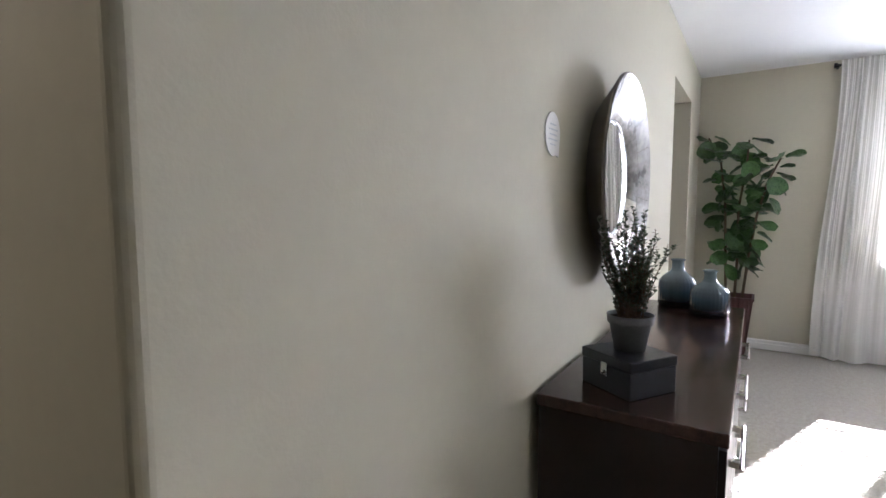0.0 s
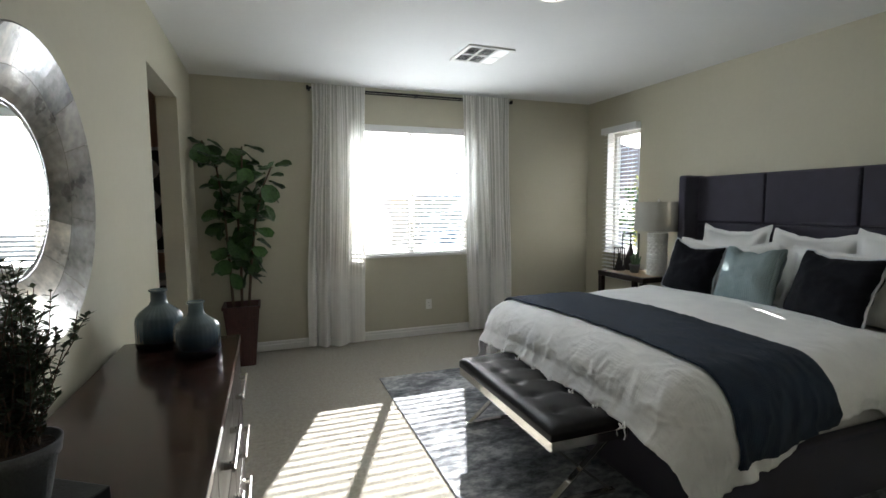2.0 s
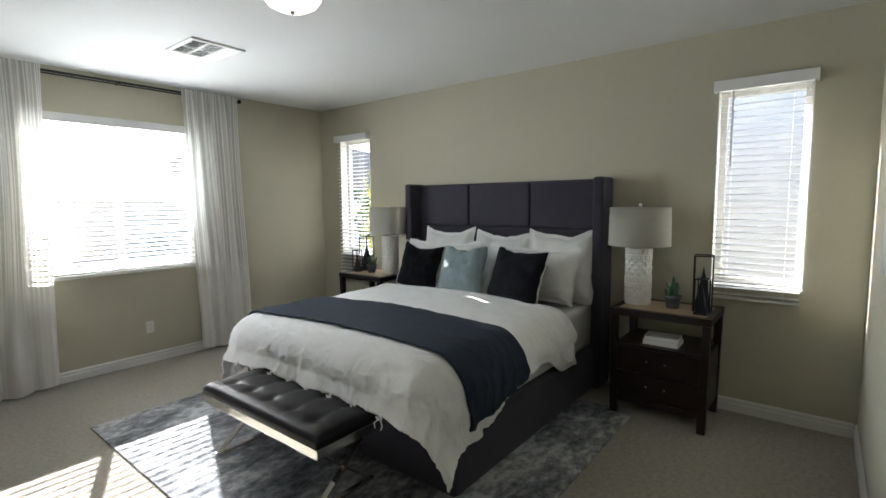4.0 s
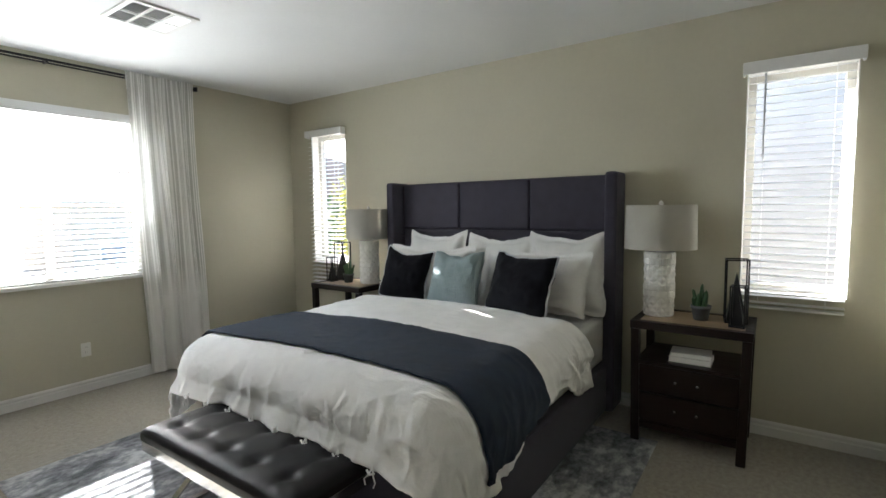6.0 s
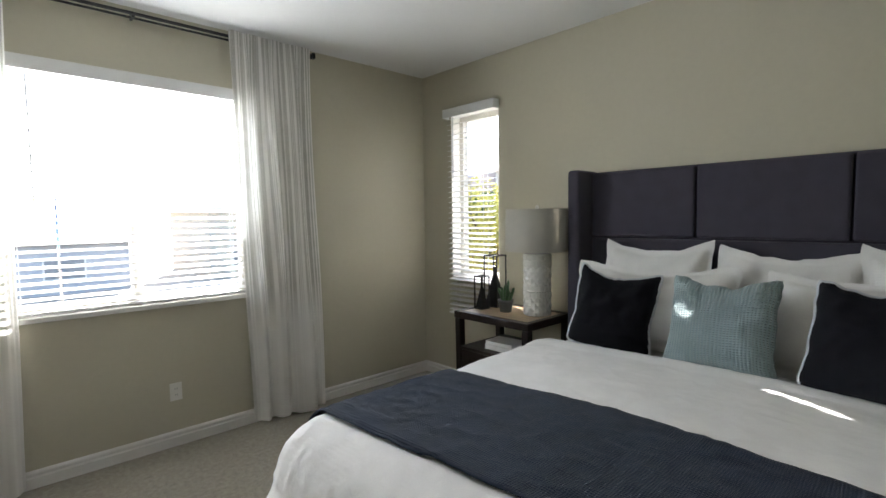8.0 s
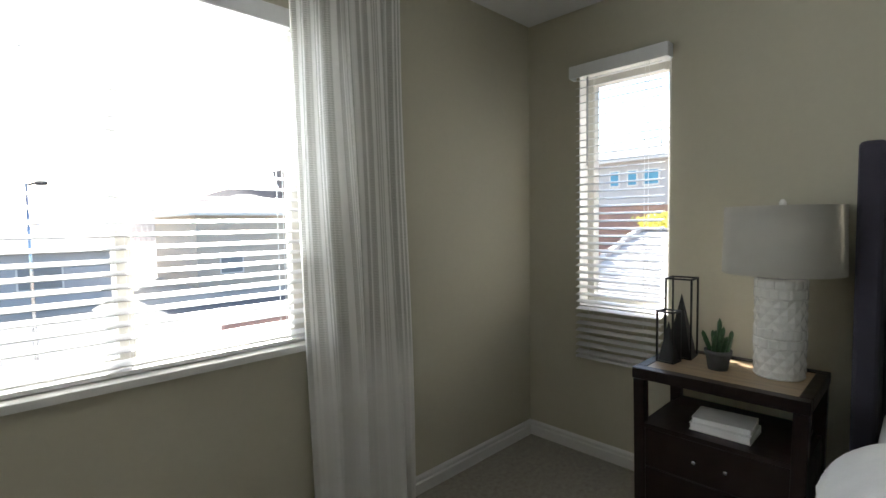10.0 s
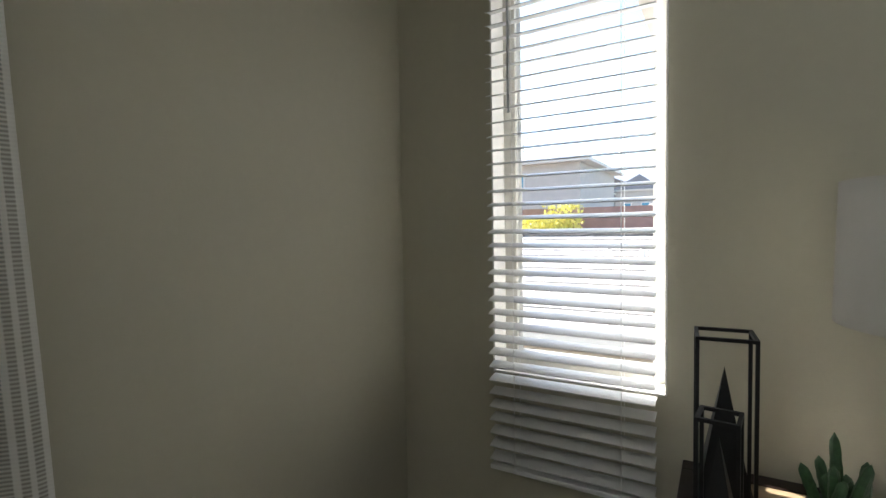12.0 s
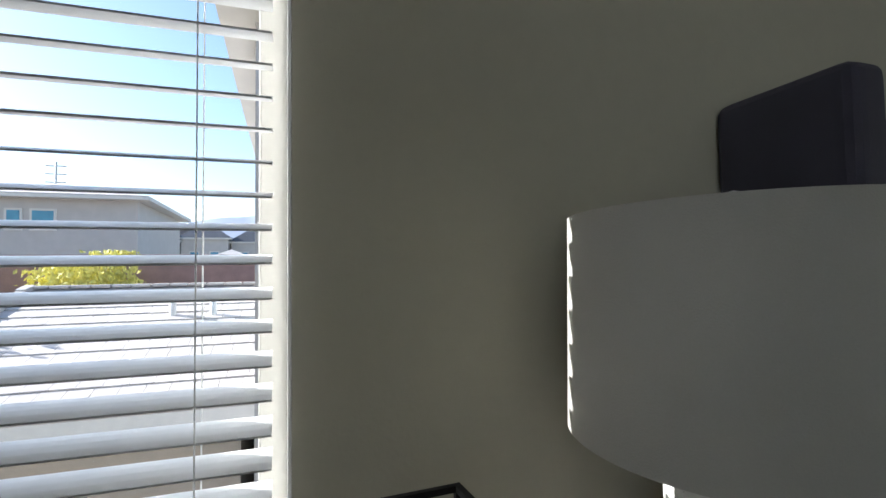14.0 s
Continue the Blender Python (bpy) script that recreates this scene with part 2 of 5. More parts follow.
M_glass = bpy.data.materials.new("window_glass")
M_glass.use_nodes = True
gn, gl, gp = nodes_of(M_glass)
gp.inputs["Base Color"].default_value = (1, 1, 1, 1)
gp.inputs["Transmission Weight"].default_value = 1.0
gp.inputs["Roughness"].default_value = 0.0
gp.inputs["IOR"].default_value = 1.02

M_mirror = mat("silvered_mirror", (0.86, 0.88, 0.88), 0.01, metal=1.0, var=0.01)
for lk in list(nodes_of(M_mirror)[2].inputs["Roughness"].links):
    M_mirror.node_tree.links.remove(lk)
nodes_of(M_mirror)[2].inputs["Roughness"].default_value = 0.01

# mother of pearl shell tiles
M_shell = mat("shell_inlay", (0.36, 0.33, 0.28), 0.30, metal=0.15, var=0.65, scale=9, fine=40, bump=0.45, bump_scale=18, coat=0.3, rnd=0.62)

# blue glass with a darker foot
M_vase = mat("blue_glazed_glass", (0.10, 0.16, 0.20), 0.12, var=0.2, scale=8, coat=0.5)
vn, vl, vp = nodes_of(M_vase)
vtc, vsep = vn.new("ShaderNodeTexCoord"), vn.new("ShaderNodeSeparateXYZ")
vl.new(vtc.outputs["Object"], vsep.inputs[0])
vr = vn.new("ShaderNodeValToRGB")
vr.color_ramp.elements[0].position, vr.color_ramp.elements[0].color = 0.02, (0.004, 0.006, 0.012, 1)
vr.color_ramp.elements[1].position, vr.color_ramp.elements[1].color = 0.20, (0.15, 0.20, 0.225, 1)
ve = vr.color_ramp.elements.new(0.085)
ve.color = (0.03, 0.062, 0.10, 1)
vl.new(vsep.outputs[2], vr.inputs[0])
vl.new(vr.outputs[0], vp.inputs["Base Color"])

# distressed rug
M_rug = mat("faded_rug", (0.2, 0.2, 0.22), 0.95, bump=0.8, bump_scale=300, spec=0.1, sheen=0.2)
rn, rl, rp = nodes_of(M_rug)
rtc = rn.new("ShaderNodeTexCoord")
r1, r2 = rn.new("ShaderNodeTexNoise"), rn.new("ShaderNodeTexNoise")
rm = rn.new("ShaderNodeMapping")
rm.inputs["Scale"].default_value = (1, 1.5, 1)
rl.new(rtc.outputs["Object"], rm.inputs[0])
for q, s, d in ((r1, 2.2, 7), (r2, 14, 6)):
    q.inputs["Scale"].default_value, q.inputs["Detail"].default_value, q.inputs["Roughness"].default_value = s, d, 0.68
    rl.new(rm.outputs[0], q.inputs["Vector"])
radd = rn.new("ShaderNodeMath")
radd.operation = "MULTIPLY_ADD"
radd.inputs[1].default_value = 0.7
rl.new(r2.outputs["Fac"], radd.inputs[0])
rl.new(r1.outputs["Fac"], radd.inputs[2])
rr_ = rn.new("ShaderNodeValToRGB")
rr_.color_ramp.elements[0].position, rr_.color_ramp.elements[0].color = 0.70, (0.075, 0.08, 0.092, 1)
rr_.color_ramp.elements[1].position, rr_.color_ramp.elements[1].color = 1.02, (0.56, 0.57, 0.58, 1)
re_ = rr_.color_ramp.elements.new(0.87)
re_.color = (0.27, 0.28, 0.30, 1)
rl.new(radd.outputs[0], rr_.inputs[0])
rl.new(rr_.outputs[0], rp.inputs["Base Color"])

M_lampglass = bpy.data.materials.new("lit_opal_glass")
M_lampglass.use_nodes = True
_n, _l, _p = nodes_of(M_lampglass)
_p.inputs["Base Color"].default_value = (0.9, 0.88, 0.84, 1)
_p.inputs["Emission Color"].default_value = (1.0, 0.88, 0.72, 1)
_p.inputs["Emission Strength"].default_value = 0.22
M_shade = mat("lamp_shade_linen", (0.53, 0.51, 0.455), 0.9, var=0.05, scale=10, fine=500, bump=0.3, bump_scale=500, spec=0.1)
sn, sl, sp = nodes_of(M_shade)
str_ = sn.new("ShaderNodeBsdfTranslucent")
str_.inputs[0].default_value = (0.6, 0.57, 0.5, 1)
sms = sn.new("ShaderNodeMixShader")
sms.inputs[0].default_value = 0.25
sl.new(sp.outputs[0], sms.inputs[1])
sl.new(str_.outputs[0], sms.inputs[2])
sl.new(sms.outputs[0], sn["Material Output"].inputs[0])
M_art = mat("pale_abstract_print", (0.62, 0.62, 0.60), 0.7, var=0.3, scale=3.5, fine=20, tint=(0.36, 0.37, 0.38))

# outdoors
M_stucco = mat("grey_stucco", (0.36, 0.355, 0.36), 0.9, var=0.06, scale=2, fine=60, bump=0.5, bump_scale=60)
M_stucco3 = mat("pale_stucco", (0.46, 0.44, 0.42), 0.9, var=0.06, scale=2, fine=60, bump=0.5, bump_scale=60)
M_stucco2 = mat("tan_stucco", (0.42, 0.36, 0.29), 0.9, var=0.06, scale=2, fine=60, bump=0.5, bump_scale=60)
M_rooft = mat("concrete_tile", (0.48, 0.44, 0.41), 0.9, var=0.15, scale=3, fine=30, bump=0.3, bump_scale=40, rnd=0.12)
M_roof2 = mat("brown_tile", (0.33, 0.29, 0.26), 0.9, var=0.15, scale=3, fine=30)
M_slate = mat("slate_tile", (0.07, 0.075, 0.09), 0.8, var=0.2, scale=2, fine=20)
M_fascia = mat("fascia_paint", (0.62, 0.60, 0.56), 0.6, var=0.04)
M_block = mat("red_block", (0.34, 0.21, 0.18), 0.9, var=0.15, scale=3, fine=30)
M_dirt = mat("desert_ground", (0.36, 0.31, 0.25), 0.95, var=0.2, scale=0.4, fine=8, bump=0.4, bump_scale=6)
M_road = mat("asphalt", (0.06, 0.06, 0.062), 0.9, var=0.2, scale=0.6, fine=12, bump=0.4, bump_scale=30)
M_walk = mat("pale_concrete", (0.45, 0.43, 0.40), 0.9, var=0.08, scale=1, fine=12)
M_hill = mat("bare_hill", (0.20, 0.15, 0.12), 0.95, var=0.3, scale=0.03, fine=0.3)
# distance haze is mixed into the mountain's pale blue base colour
M_peak = mat("far_mountain", (0.36, 0.39, 0.47), 0.95, var=0.2, scale=0.004, fine=0.04)
M_yellow = mat("yellow_foliage", (0.58, 0.53, 0.14), 0.7, var=0.35, scale=3, rnd=0.3)
M_green = mat("green_foliage", (0.07, 0.12, 0.03), 0.7, var=0.35, scale=3, rnd=0.3)
M_winglass2 = mat("dull_glazing", (0.20, 0.20, 0.20), 0.55, var=0.1, scale=1)
M_winglass = mat("house_glazing", (0.08, 0.26, 0.38), 0.08, var=0.2, scale=1)


# ---- builders ----
def part(name, bm, material, parent=None, label="", smooth=False, m=None):
    me = bpy.data.meshes.new(name)
    bmesh.ops.recalc_face_normals(bm, faces=bm.faces[:])
    if smooth:
        for f in bm.faces:
            f.smooth = True
    bm.to_mesh(me)
    bm.free()
    me.materials.append(material)
    ob = new(name, me)
    if parent:
        ob.parent = parent
    if m is not None:
        ob.matrix_basis = m
    if label:
        ob["label"] = label
    return ob


def again(ob, name, m, parent=None):
    """Another object on the same mesh."""
    o = new(name, ob.data)
    o.parent = parent if parent else ob.parent
    o.matrix_basis = m
    return o


def thing(name, m, label, category, group="", kind=""):
    ob = new(name)
    ob.empty_display_size = 0.1
    ob.matrix_basis = m
    return tagged(ob, label, category, group, kind)


def box(x0, x1, y0, y1, z0, z1, bev=0.0, seg=2, bm=None):
    bm = bm or bmesh.new()
    b = bmesh.new()
    bmesh.ops.create_cube(b, size=1)
    for v in b.verts:
        v.co = Vector(((x0 + x1) / 2 + v.co.x * (x1 - x0), (y0 + y1) / 2 + v.co.y * (y1 - y0), (z0 + z1) / 2 + v.co.z * (z1 - z0)))
    if bev:
        bmesh.ops.bevel(b, geom=b.edges[:], offset=bev, segments=seg, profile=0.6, affect="EDGES")
    return merge(bm, b)


def merge(bm, b, m=None):
    if m is not None:
        bmesh.ops.transform(b, matrix=m, verts=b.verts[:])
    me = bpy.data.meshes.new("tmp")
    b.to_mesh(me)
    b.free()
    bm.from_mesh(me)
    bpy.data.meshes.remove(me)
    return bm


def lathe(profile, n=40, bm=None, wobble=None):
    bm = bm or bmesh.new()
    rings = []
    for r, z in profile:
        if r < 1e-6:
            rings.append([bm.verts.new((0, 0, z))])
        else:
            ring = []
            for i in range(n):
                a = 2 * math.pi * i / n
                q = r * (wobble(a, z) if wobble else 1)
                ring.append(bm.verts.new((q * math.cos(a), q * math.sin(a), z)))
            rings.append(ring)
    for a, b in zip(rings, rings[1:]):
        for i in range(n):
            j = (i + 1) % n
            if len(a) == 1 and len(b) > 1:
                bm.faces.new((a[0], b[i], b[j]))
            elif len(b) == 1 and len(a) > 1:
                bm.faces.new((a[i], a[j], b[0]))
            elif len(a) > 1:
                bm.faces.new((a[i], a[j], b[j], b[i]))
    return bm


def tube(pts, r0, r1=None, n=8, bm=None):
    """A tapering round rod through the points."""
    bm = bm or bmesh.new()
    pts = [Vector(p) for p in pts]
    r1 = r0 if r1 is None else r1
    rings = []
    for i, p in enumerate(pts):
        d = (pts[min(i + 1, len(pts) - 1)] - pts[max(i - 1, 0)]).normalized()
        s = d.orthogonal().normalized() if i == 0 else (s - d * s.dot(d)).normalized()
        t = d.cross(s)
        r = r0 + (r1 - r0) * i / (len(pts) - 1)
        rings.append([bm.verts.new(p + r * (math.cos(2 * math.pi * k / n) * s + math.sin(2 * math.pi * k / n) * t)) for k in range(n)])
    for a, b in zip(rings, rings[1:]):
        for k in range(n):
            bm.faces.new((a[k], a[(k + 1) % n], b[(k + 1) % n], b[k]))
    bm.faces.new(rings[0][::-1])
    bm.faces.new(rings[-1])
    return bm


def sheet(f, nu, nv, bm=None, uv=None):
    """A grid of points f(u, v), u and v from 0 to 1."""
    bm = bm or bmesh.new()
    g = [[bm.verts.new(f(i / nu, j / nv)) for j in range(nv + 1)] for i in range(nu + 1)]
    lay = bm.loops.layers.uv.verify() if uv else None
    for i in range(nu):
        for j in range(nv):
            fc = bm.faces.new((g[i][j], g[i + 1][j], g[i + 1][j + 1], g[i][j + 1]))
            if uv:
                for lp, (a, b) in zip(fc.loops, ((i, j), (i + 1, j), (i + 1, j + 1), (i, j + 1))):
                    lp[lay].uv = uv(a / nu, b / nv)
    return bm


def smoothstep(t):
    t = max(0.0, min(1.0, t))
    return t * t * (3 - 2 * t)


def structure(name, bm, material, label, category):
    return tagged(part(name, bm, material), label, category, kind="structure")


# ---- the room: walls, floor, ceiling ----
XW, XE, YS, YN, H = -0.59, 3.93, 0.072, 5.50, 2.74
WT = 0.20
WE = 0.163
NX0, NX1, NZ0, NZ1 = 0.92, 2.31, 0.94, 2.36          # window in the north wall
EZ0, EZ1 = 0.93, 2.34                                  # windows in the east wall
EA0, EA1 = 4.586, 5.13                                  # the one beside the corner
EB0, EB1 = 0.40, 0.95                                  # the one at the other side of the bed
DY0, DY1, DZ = 3.70, 4.74, 2.365                        # opening to the bathroom
HX1, HY0 = 0.85, -4.2                                  # hall behind the camera

b = box(XW - WT, NX0, YN, YN + WT, -0.2, H)
box(NX1, XE + WE, YN, YN + WT, -0.2, H, bm=b)
box(NX0, NX1, YN, YN + WT, -0.2, NZ0, bm=b)
box(NX0, NX1, YN, YN + WT, NZ1, H, bm=b)
structure("wall_north", b, M_wall, "greige painted wall with a wide window opening", "wall")
b = box(XE, XE + WE, -0.11, EB0, -0.2, H)
box(XE, XE + WE, EB1, EA0, -0.2, H, bm=b)
box(XE, XE + WE, EA1, YN, -0.2, H, bm=b)
for y0, y1 in ((EB0, EB1), (EA0, EA1)):
    box(XE, XE + WE, y0, y1, -0.2, EZ0, bm=b)
    box(XE, XE + WE, y0, y1, EZ1, H, bm=b)
structure("wall_east", b, M_wall, "greige painted wall behind the bed with two narrow windows", "wall")
b = box(XW - 0.15, XW, 0.050, DY0, -0.2, H)
box(XW - 0.15, XW, DY1, YN, -0.2, H, bm=b)
box(XW - 0.15, XW, DY0, DY1, DZ, H, bm=b)
lathe([(0.022, -0.05), (0.022, H)], 20, bm=b)
for v in b.verts[-40:]:
    v.co += Vector((XW - 0.022, 0.050, 0))
structure("wall_west", b, M_wall, "greige painted wall with a doorless opening and a rounded outer corner", "wall")
structure("wall_south", box(HX1, XE, YS - 0.2, YS, -0.2, H), M_wall, "greige painted wall hung with two pale prints", "wall")
b = box(-2.2, XW - 0.022, 0.0285, 0.085, -0.2, H)
structure("wall_passage", b, M_wall, "greige painted return wall of the side passage", "wall")
b = box(HX1, HX1 + 0.15, HY0, YS - 0.2, -0.2, H)
box(-2.35, HX1, HY0 - 0.15, HY0, -0.2, H, bm=b)
box(-2.35, -2.2, HY0, 0.085, -0.2, H, bm=b)
structure("wall_hall", b, M_wall, "greige painted walls of the entrance hall", "wall")
structure("floor", box(-2.6, XE + 0.19, HY0 - 0.1, YN + 0.19, -0.2, 0.0), M_carpet, "short beige cut-pile wall-to-wall carpet", "carpet")
structure("ceiling", box(-2.6, XE + WE, HY0 - 0.15, YN + WT, H, H + 0.2), M_ceil, "white lightly textured painted ceiling", "ceiling")

# bathroom beyond the opening
b = box(-2.45, XW - 0.15, 5.36, YN, 0, H)
box(-2.6, -2.45, 2.6, YN, 0, H, bm=b)
box(-2.6, XW - 0.15, 2.45, 2.6, 0, H, bm=b)
structure("wall_bathroom", b, M_warm, "warm terracotta painted walls of the adjoining room", "wall")


def profile_run(a, c, out, name="baseboard"):
    """A stepped baseboard from a to c; out is the way into the room."""
    a, c, out = Vector((*a, 0)), Vector((*c, 0)), Vector((*out, 0))
    shape = [(0, 0), (0.017, 0), (0.017, 0.058), (0.008, 0.064), (0.008, 0.072), (0.013, 0.076), (0.013, 0.086), (0.005, 0.096), (0, 0.098)]
    bm = bmesh.new()
    ends = [[bm.verts.new(p + out * (d + 0.0005) + Vector((0, 0, z))) for d, z in shape] for p in (a, c)]
    k = len(shape)
    for i in range(k):
        bm.faces.new((ends[0][i], ends[0][(i + 1) % k], ends[1][(i + 1) % k], ends[1][i]))
    bm.faces.new(ends[0])
    bm.faces.new(ends[1][::-1])
    structure(name, bm, M_trim, "white painted stepped wooden baseboard", "baseboard")


profile_run((XW, YN), (XE, YN), (0, -1))
profile_run((XE, YN - 0.017), (XE, YS + 0.017), (-1, 0))
profile_run((XW, 0.085), (XW, DY0), (1, 0))
profile_run((XW, DY1), (XW, YN - 0.017), (1, 0))
profile_run((HX1, YS), (XE, YS), (0, 1))


# ---- windows with blinds ----
def window(name, w, h, m, mullion, label):
    """Opening w by h; local x along the wall, y outward, z up from the opening's foot."""
    win = thing(name, m, label, "window", kind="structure")
    f = 0.055 if mullion else 0.05
    bm = box(0, f, 0.10, 0.16, 0, h, 0.004)
    box(w - f, w, 0.10, 0.16, 0, h, 0.004, bm=bm)
    box(f, w - f, 0.10, 0.16, 0, f, 0.004, bm=bm)
    box(f, w - f, 0.10, 0.16, h - f, h, 0.004, bm=bm)
    part("window_frame", bm, M_vinyl, win)
    if mullion:
        part("mullion", box(w / 2 - 0.026, w / 2 + 0.026, 0.098, 0.158, f, h - f, 0.004), M_vinyl, win)
    spans = ((f, w / 2 - 0.026), (w / 2 + 0.026, w - f)) if mullion else ((f, w - f),)
    for x0, x1 in spans:
        p = part("pane", box(x0, x1, 0.128, 0.132, f, h - f), M_glass, win)
        p.visible_shadow = False
    dep = 0.10
    bm = box(0.0008, 0.006, 0.001, dep, 0.006, h - 0.001)
    box(w - 0.006, w - 0.0008, 0.001, dep, 0.006, h - 0.001, bm=bm)
    box(0.006, w - 0.006, 0.001, dep, h - 0.006, h - 0.0008, bm=bm)
    part("jamb", bm, M_trim, win)
    part("window_sill", box(-0.03 if mullion else 0.0, w + 0.03 if mullion else w, -0.035 if mullion else 0.0, 0.10, -0.025 if mullion else 0.0, 0.004 if mullion else 0.006, 0.004), M_trim, win)
    return win


def slat_mesh(w):
    def f(u, v):
        y = (v - 0.5) * 0.050
        return Vector((u * w, y, 0.0025 - 9 * y * y * 0.4))
    bm = sheet(f, 1, 4)
    top = bm.faces[:]
    r = bmesh.ops.extrude_face_region(bm, geom=top)
    for v in r["geom"]:
        if isinstance(v, bmesh.types.BMVert):
            v.co.z -= 0.003
    return bm


def blind(m, w, top, bottom, valance_w, tilt, group, label, wand_x, wand_len, pitch=0.0445):
    """Slatted blind; local x along the wall, y towards the glass, z from the floor."""
    bl = thing("window_blind", m, label, "blind", group)
    bm = box(-valance_w, w + valance_w, -0.075, -0.060, top - 0.075, top, 0.005)
    box(-valance_w, -valance_w + 0.014, -0.0595, -0.003, top - 0.075, top, 0.003, bm=bm)
    box(w + valance_w - 0.014, w + valance_w, -0.0595, -0.003, top - 0.075, top, 0.003, bm=bm)
    part("valance", bm, M_slat, bl)
    part("head_rail", box(0, w, -0.056, -0.004, top - 0.055, top - 0.012, 0.003), M_slat, bl)
    first = None
    z = bottom + 0.04
    while z < top - 0.07:
        mm = pose(0, -0.0275, z, tilt + random.uniform(-1.5, 1.5), random.uniform(-0.12, 0.12), 0)
        if first is None:
            first = part("slat", slat_mesh(w), M_slat, bl, m=mm)
        else:
            again(first, "slat", mm)
        z += pitch
    part("bottom_rail", box(0, w, -0.053, -0.002, bottom, bottom + 0.016, 0.004), M_slat, bl)
    for x in (0.09, w - 0.09) if w < 1 else (0.12, w / 2, w - 0.12):
        bm = box(x - 0.001, x + 0.001, -0.0555, -0.054, bottom, top - 0.05)
        box(x - 0.001, x + 0.001, -0.0015, -0.0003, bottom, top - 0.05, bm=bm)
        part("ladder_cord", bm, M_cord, bl)
    part("wand", tube([(wand_x, -0.068, top - 0.08), (wand_x, -0.068, top - 0.08 - wand_len)], 0.0045, n=8), M_grey, bl, "grey plastic tilt wand")
    return bl


window("window_1", NX1 - NX0, NZ1 - NZ0, pose(NX0, YN, NZ0), True, "wide white vinyl sliding window with a centre mullion")
window("window_2", EA1 - EA0, EZ1 - EZ0, pose(XE, EA1, EZ0, 0, 0, -90), False, "narrow white vinyl window beside the room corner")
window("window_3", EB1 - EB0, EZ1 - EZ0, pose(XE, EB1, EZ0, 0, 0, -90), False, "narrow white vinyl window beside the nightstand")
TILT = 13
blind(pose(NX0 + 0.01, YN + 0.075, 0), NX1 - NX0 - 0.02, NZ1 - 0.002, NZ0 + 0.008, 0.0, TILT, "window blinds", "white slatted blind, lowered, with open slats", 0.2, 0.7)
blind(pose(XE - 0.002, 5.122, 0, 0, 0, -90), 0.510, 2.385, 0.615, 0.035, TILT, "window blinds", "white slatted blind with open slats hanging below the sill", 0.085, 0.52)
blind(pose(XE - 0.002, 0.935, 0, 0, 0, -90), 0.52, 2.385, 0.84, 0.035, 6, "window blinds", "white slatted blind, lowered, with open slats", 0.085, 0.52)

# ---- curtains and rod ----
rod = thing("curtain_rod", pose(1.632, 5.42, 2.678), "thin dark bronze double curtain rod under the ceiling", "curtain rod")
part("front_rod", tube([(-1.15, 0, 0), (1.15, 0, 0)], 0.010, n=12), M_blackmetal, rod)
part("rear_rod", tube([(-1.1, 0.04, -0.012), (1.1, 0.04, -0.012)], 0.007, n=10), M_blackmetal, rod)
for x in (-1.15, 1.15):
    part("finial", box(x - 0.012, x + 0.012, -0.018, 0.018, -0.02, 0.02, 0.004), M_blackmetal, rod)
for x in (-1.13, 0, 1.13):
    part("bracket", box(x - 0.008, x + 0.008, 0.0, 0.079, -0.018, 0.012, 0.002), M_blackmetal, rod)


def curtain(x0, x1, b0, b1, seed, label):
    """Pleated panel between x0 and x1 at the top, b0 and b1 at the hem."""
    cur = thing("curtain", pose(0, 0, 0), label, "curtain", "curtains")
    rnd = random.Random(seed)
    ph = [rnd.uniform(0, 6.28) for _ in range(4)]
    zt, zb = 2.715, 0.025

    def f(u, v):
        s = smoothstep(v)
        x = (x0 + (x1 - x0) * u) * (1 - s) + (b0 + (b1 - b0) * u) * s
        amp = 0.010 + 0.016 * smoothstep(v / 0.10) + 0.012 * s
        w = 6.28 * u * (4.2 + 0.6 * math.sin(3 * u + ph[0])) + ph[1] + 0.5 * s * math.sin(4 * u + ph[2])
        y = 5.397 + amp * math.sin(w + 0.35 * math.sin(w)) + 0.008 * math.sin(2.3 * w + ph[3]) * smoothstep(v / 0.08)
        y -= 0.02 * s * math.sin(3.14 * u)
        x += 0.012 * math.cos(w) * s + 0.006 * math.sin(7 * v + 9 * u)
        z = zt + (zb - zt) * v
        if v < 0.03:
            z += 0.006 * math.sin(w)
        z += 0.015 * math.sin(5 * u + ph[2]) * max(0, v - 0.8) * 5
        y = min(y, 5.472)
        return Vector((x, y, z))

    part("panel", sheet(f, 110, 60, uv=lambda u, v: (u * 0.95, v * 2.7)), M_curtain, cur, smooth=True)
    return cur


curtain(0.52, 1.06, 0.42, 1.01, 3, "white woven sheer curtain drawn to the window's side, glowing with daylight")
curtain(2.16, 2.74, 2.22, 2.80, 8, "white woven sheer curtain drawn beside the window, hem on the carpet")

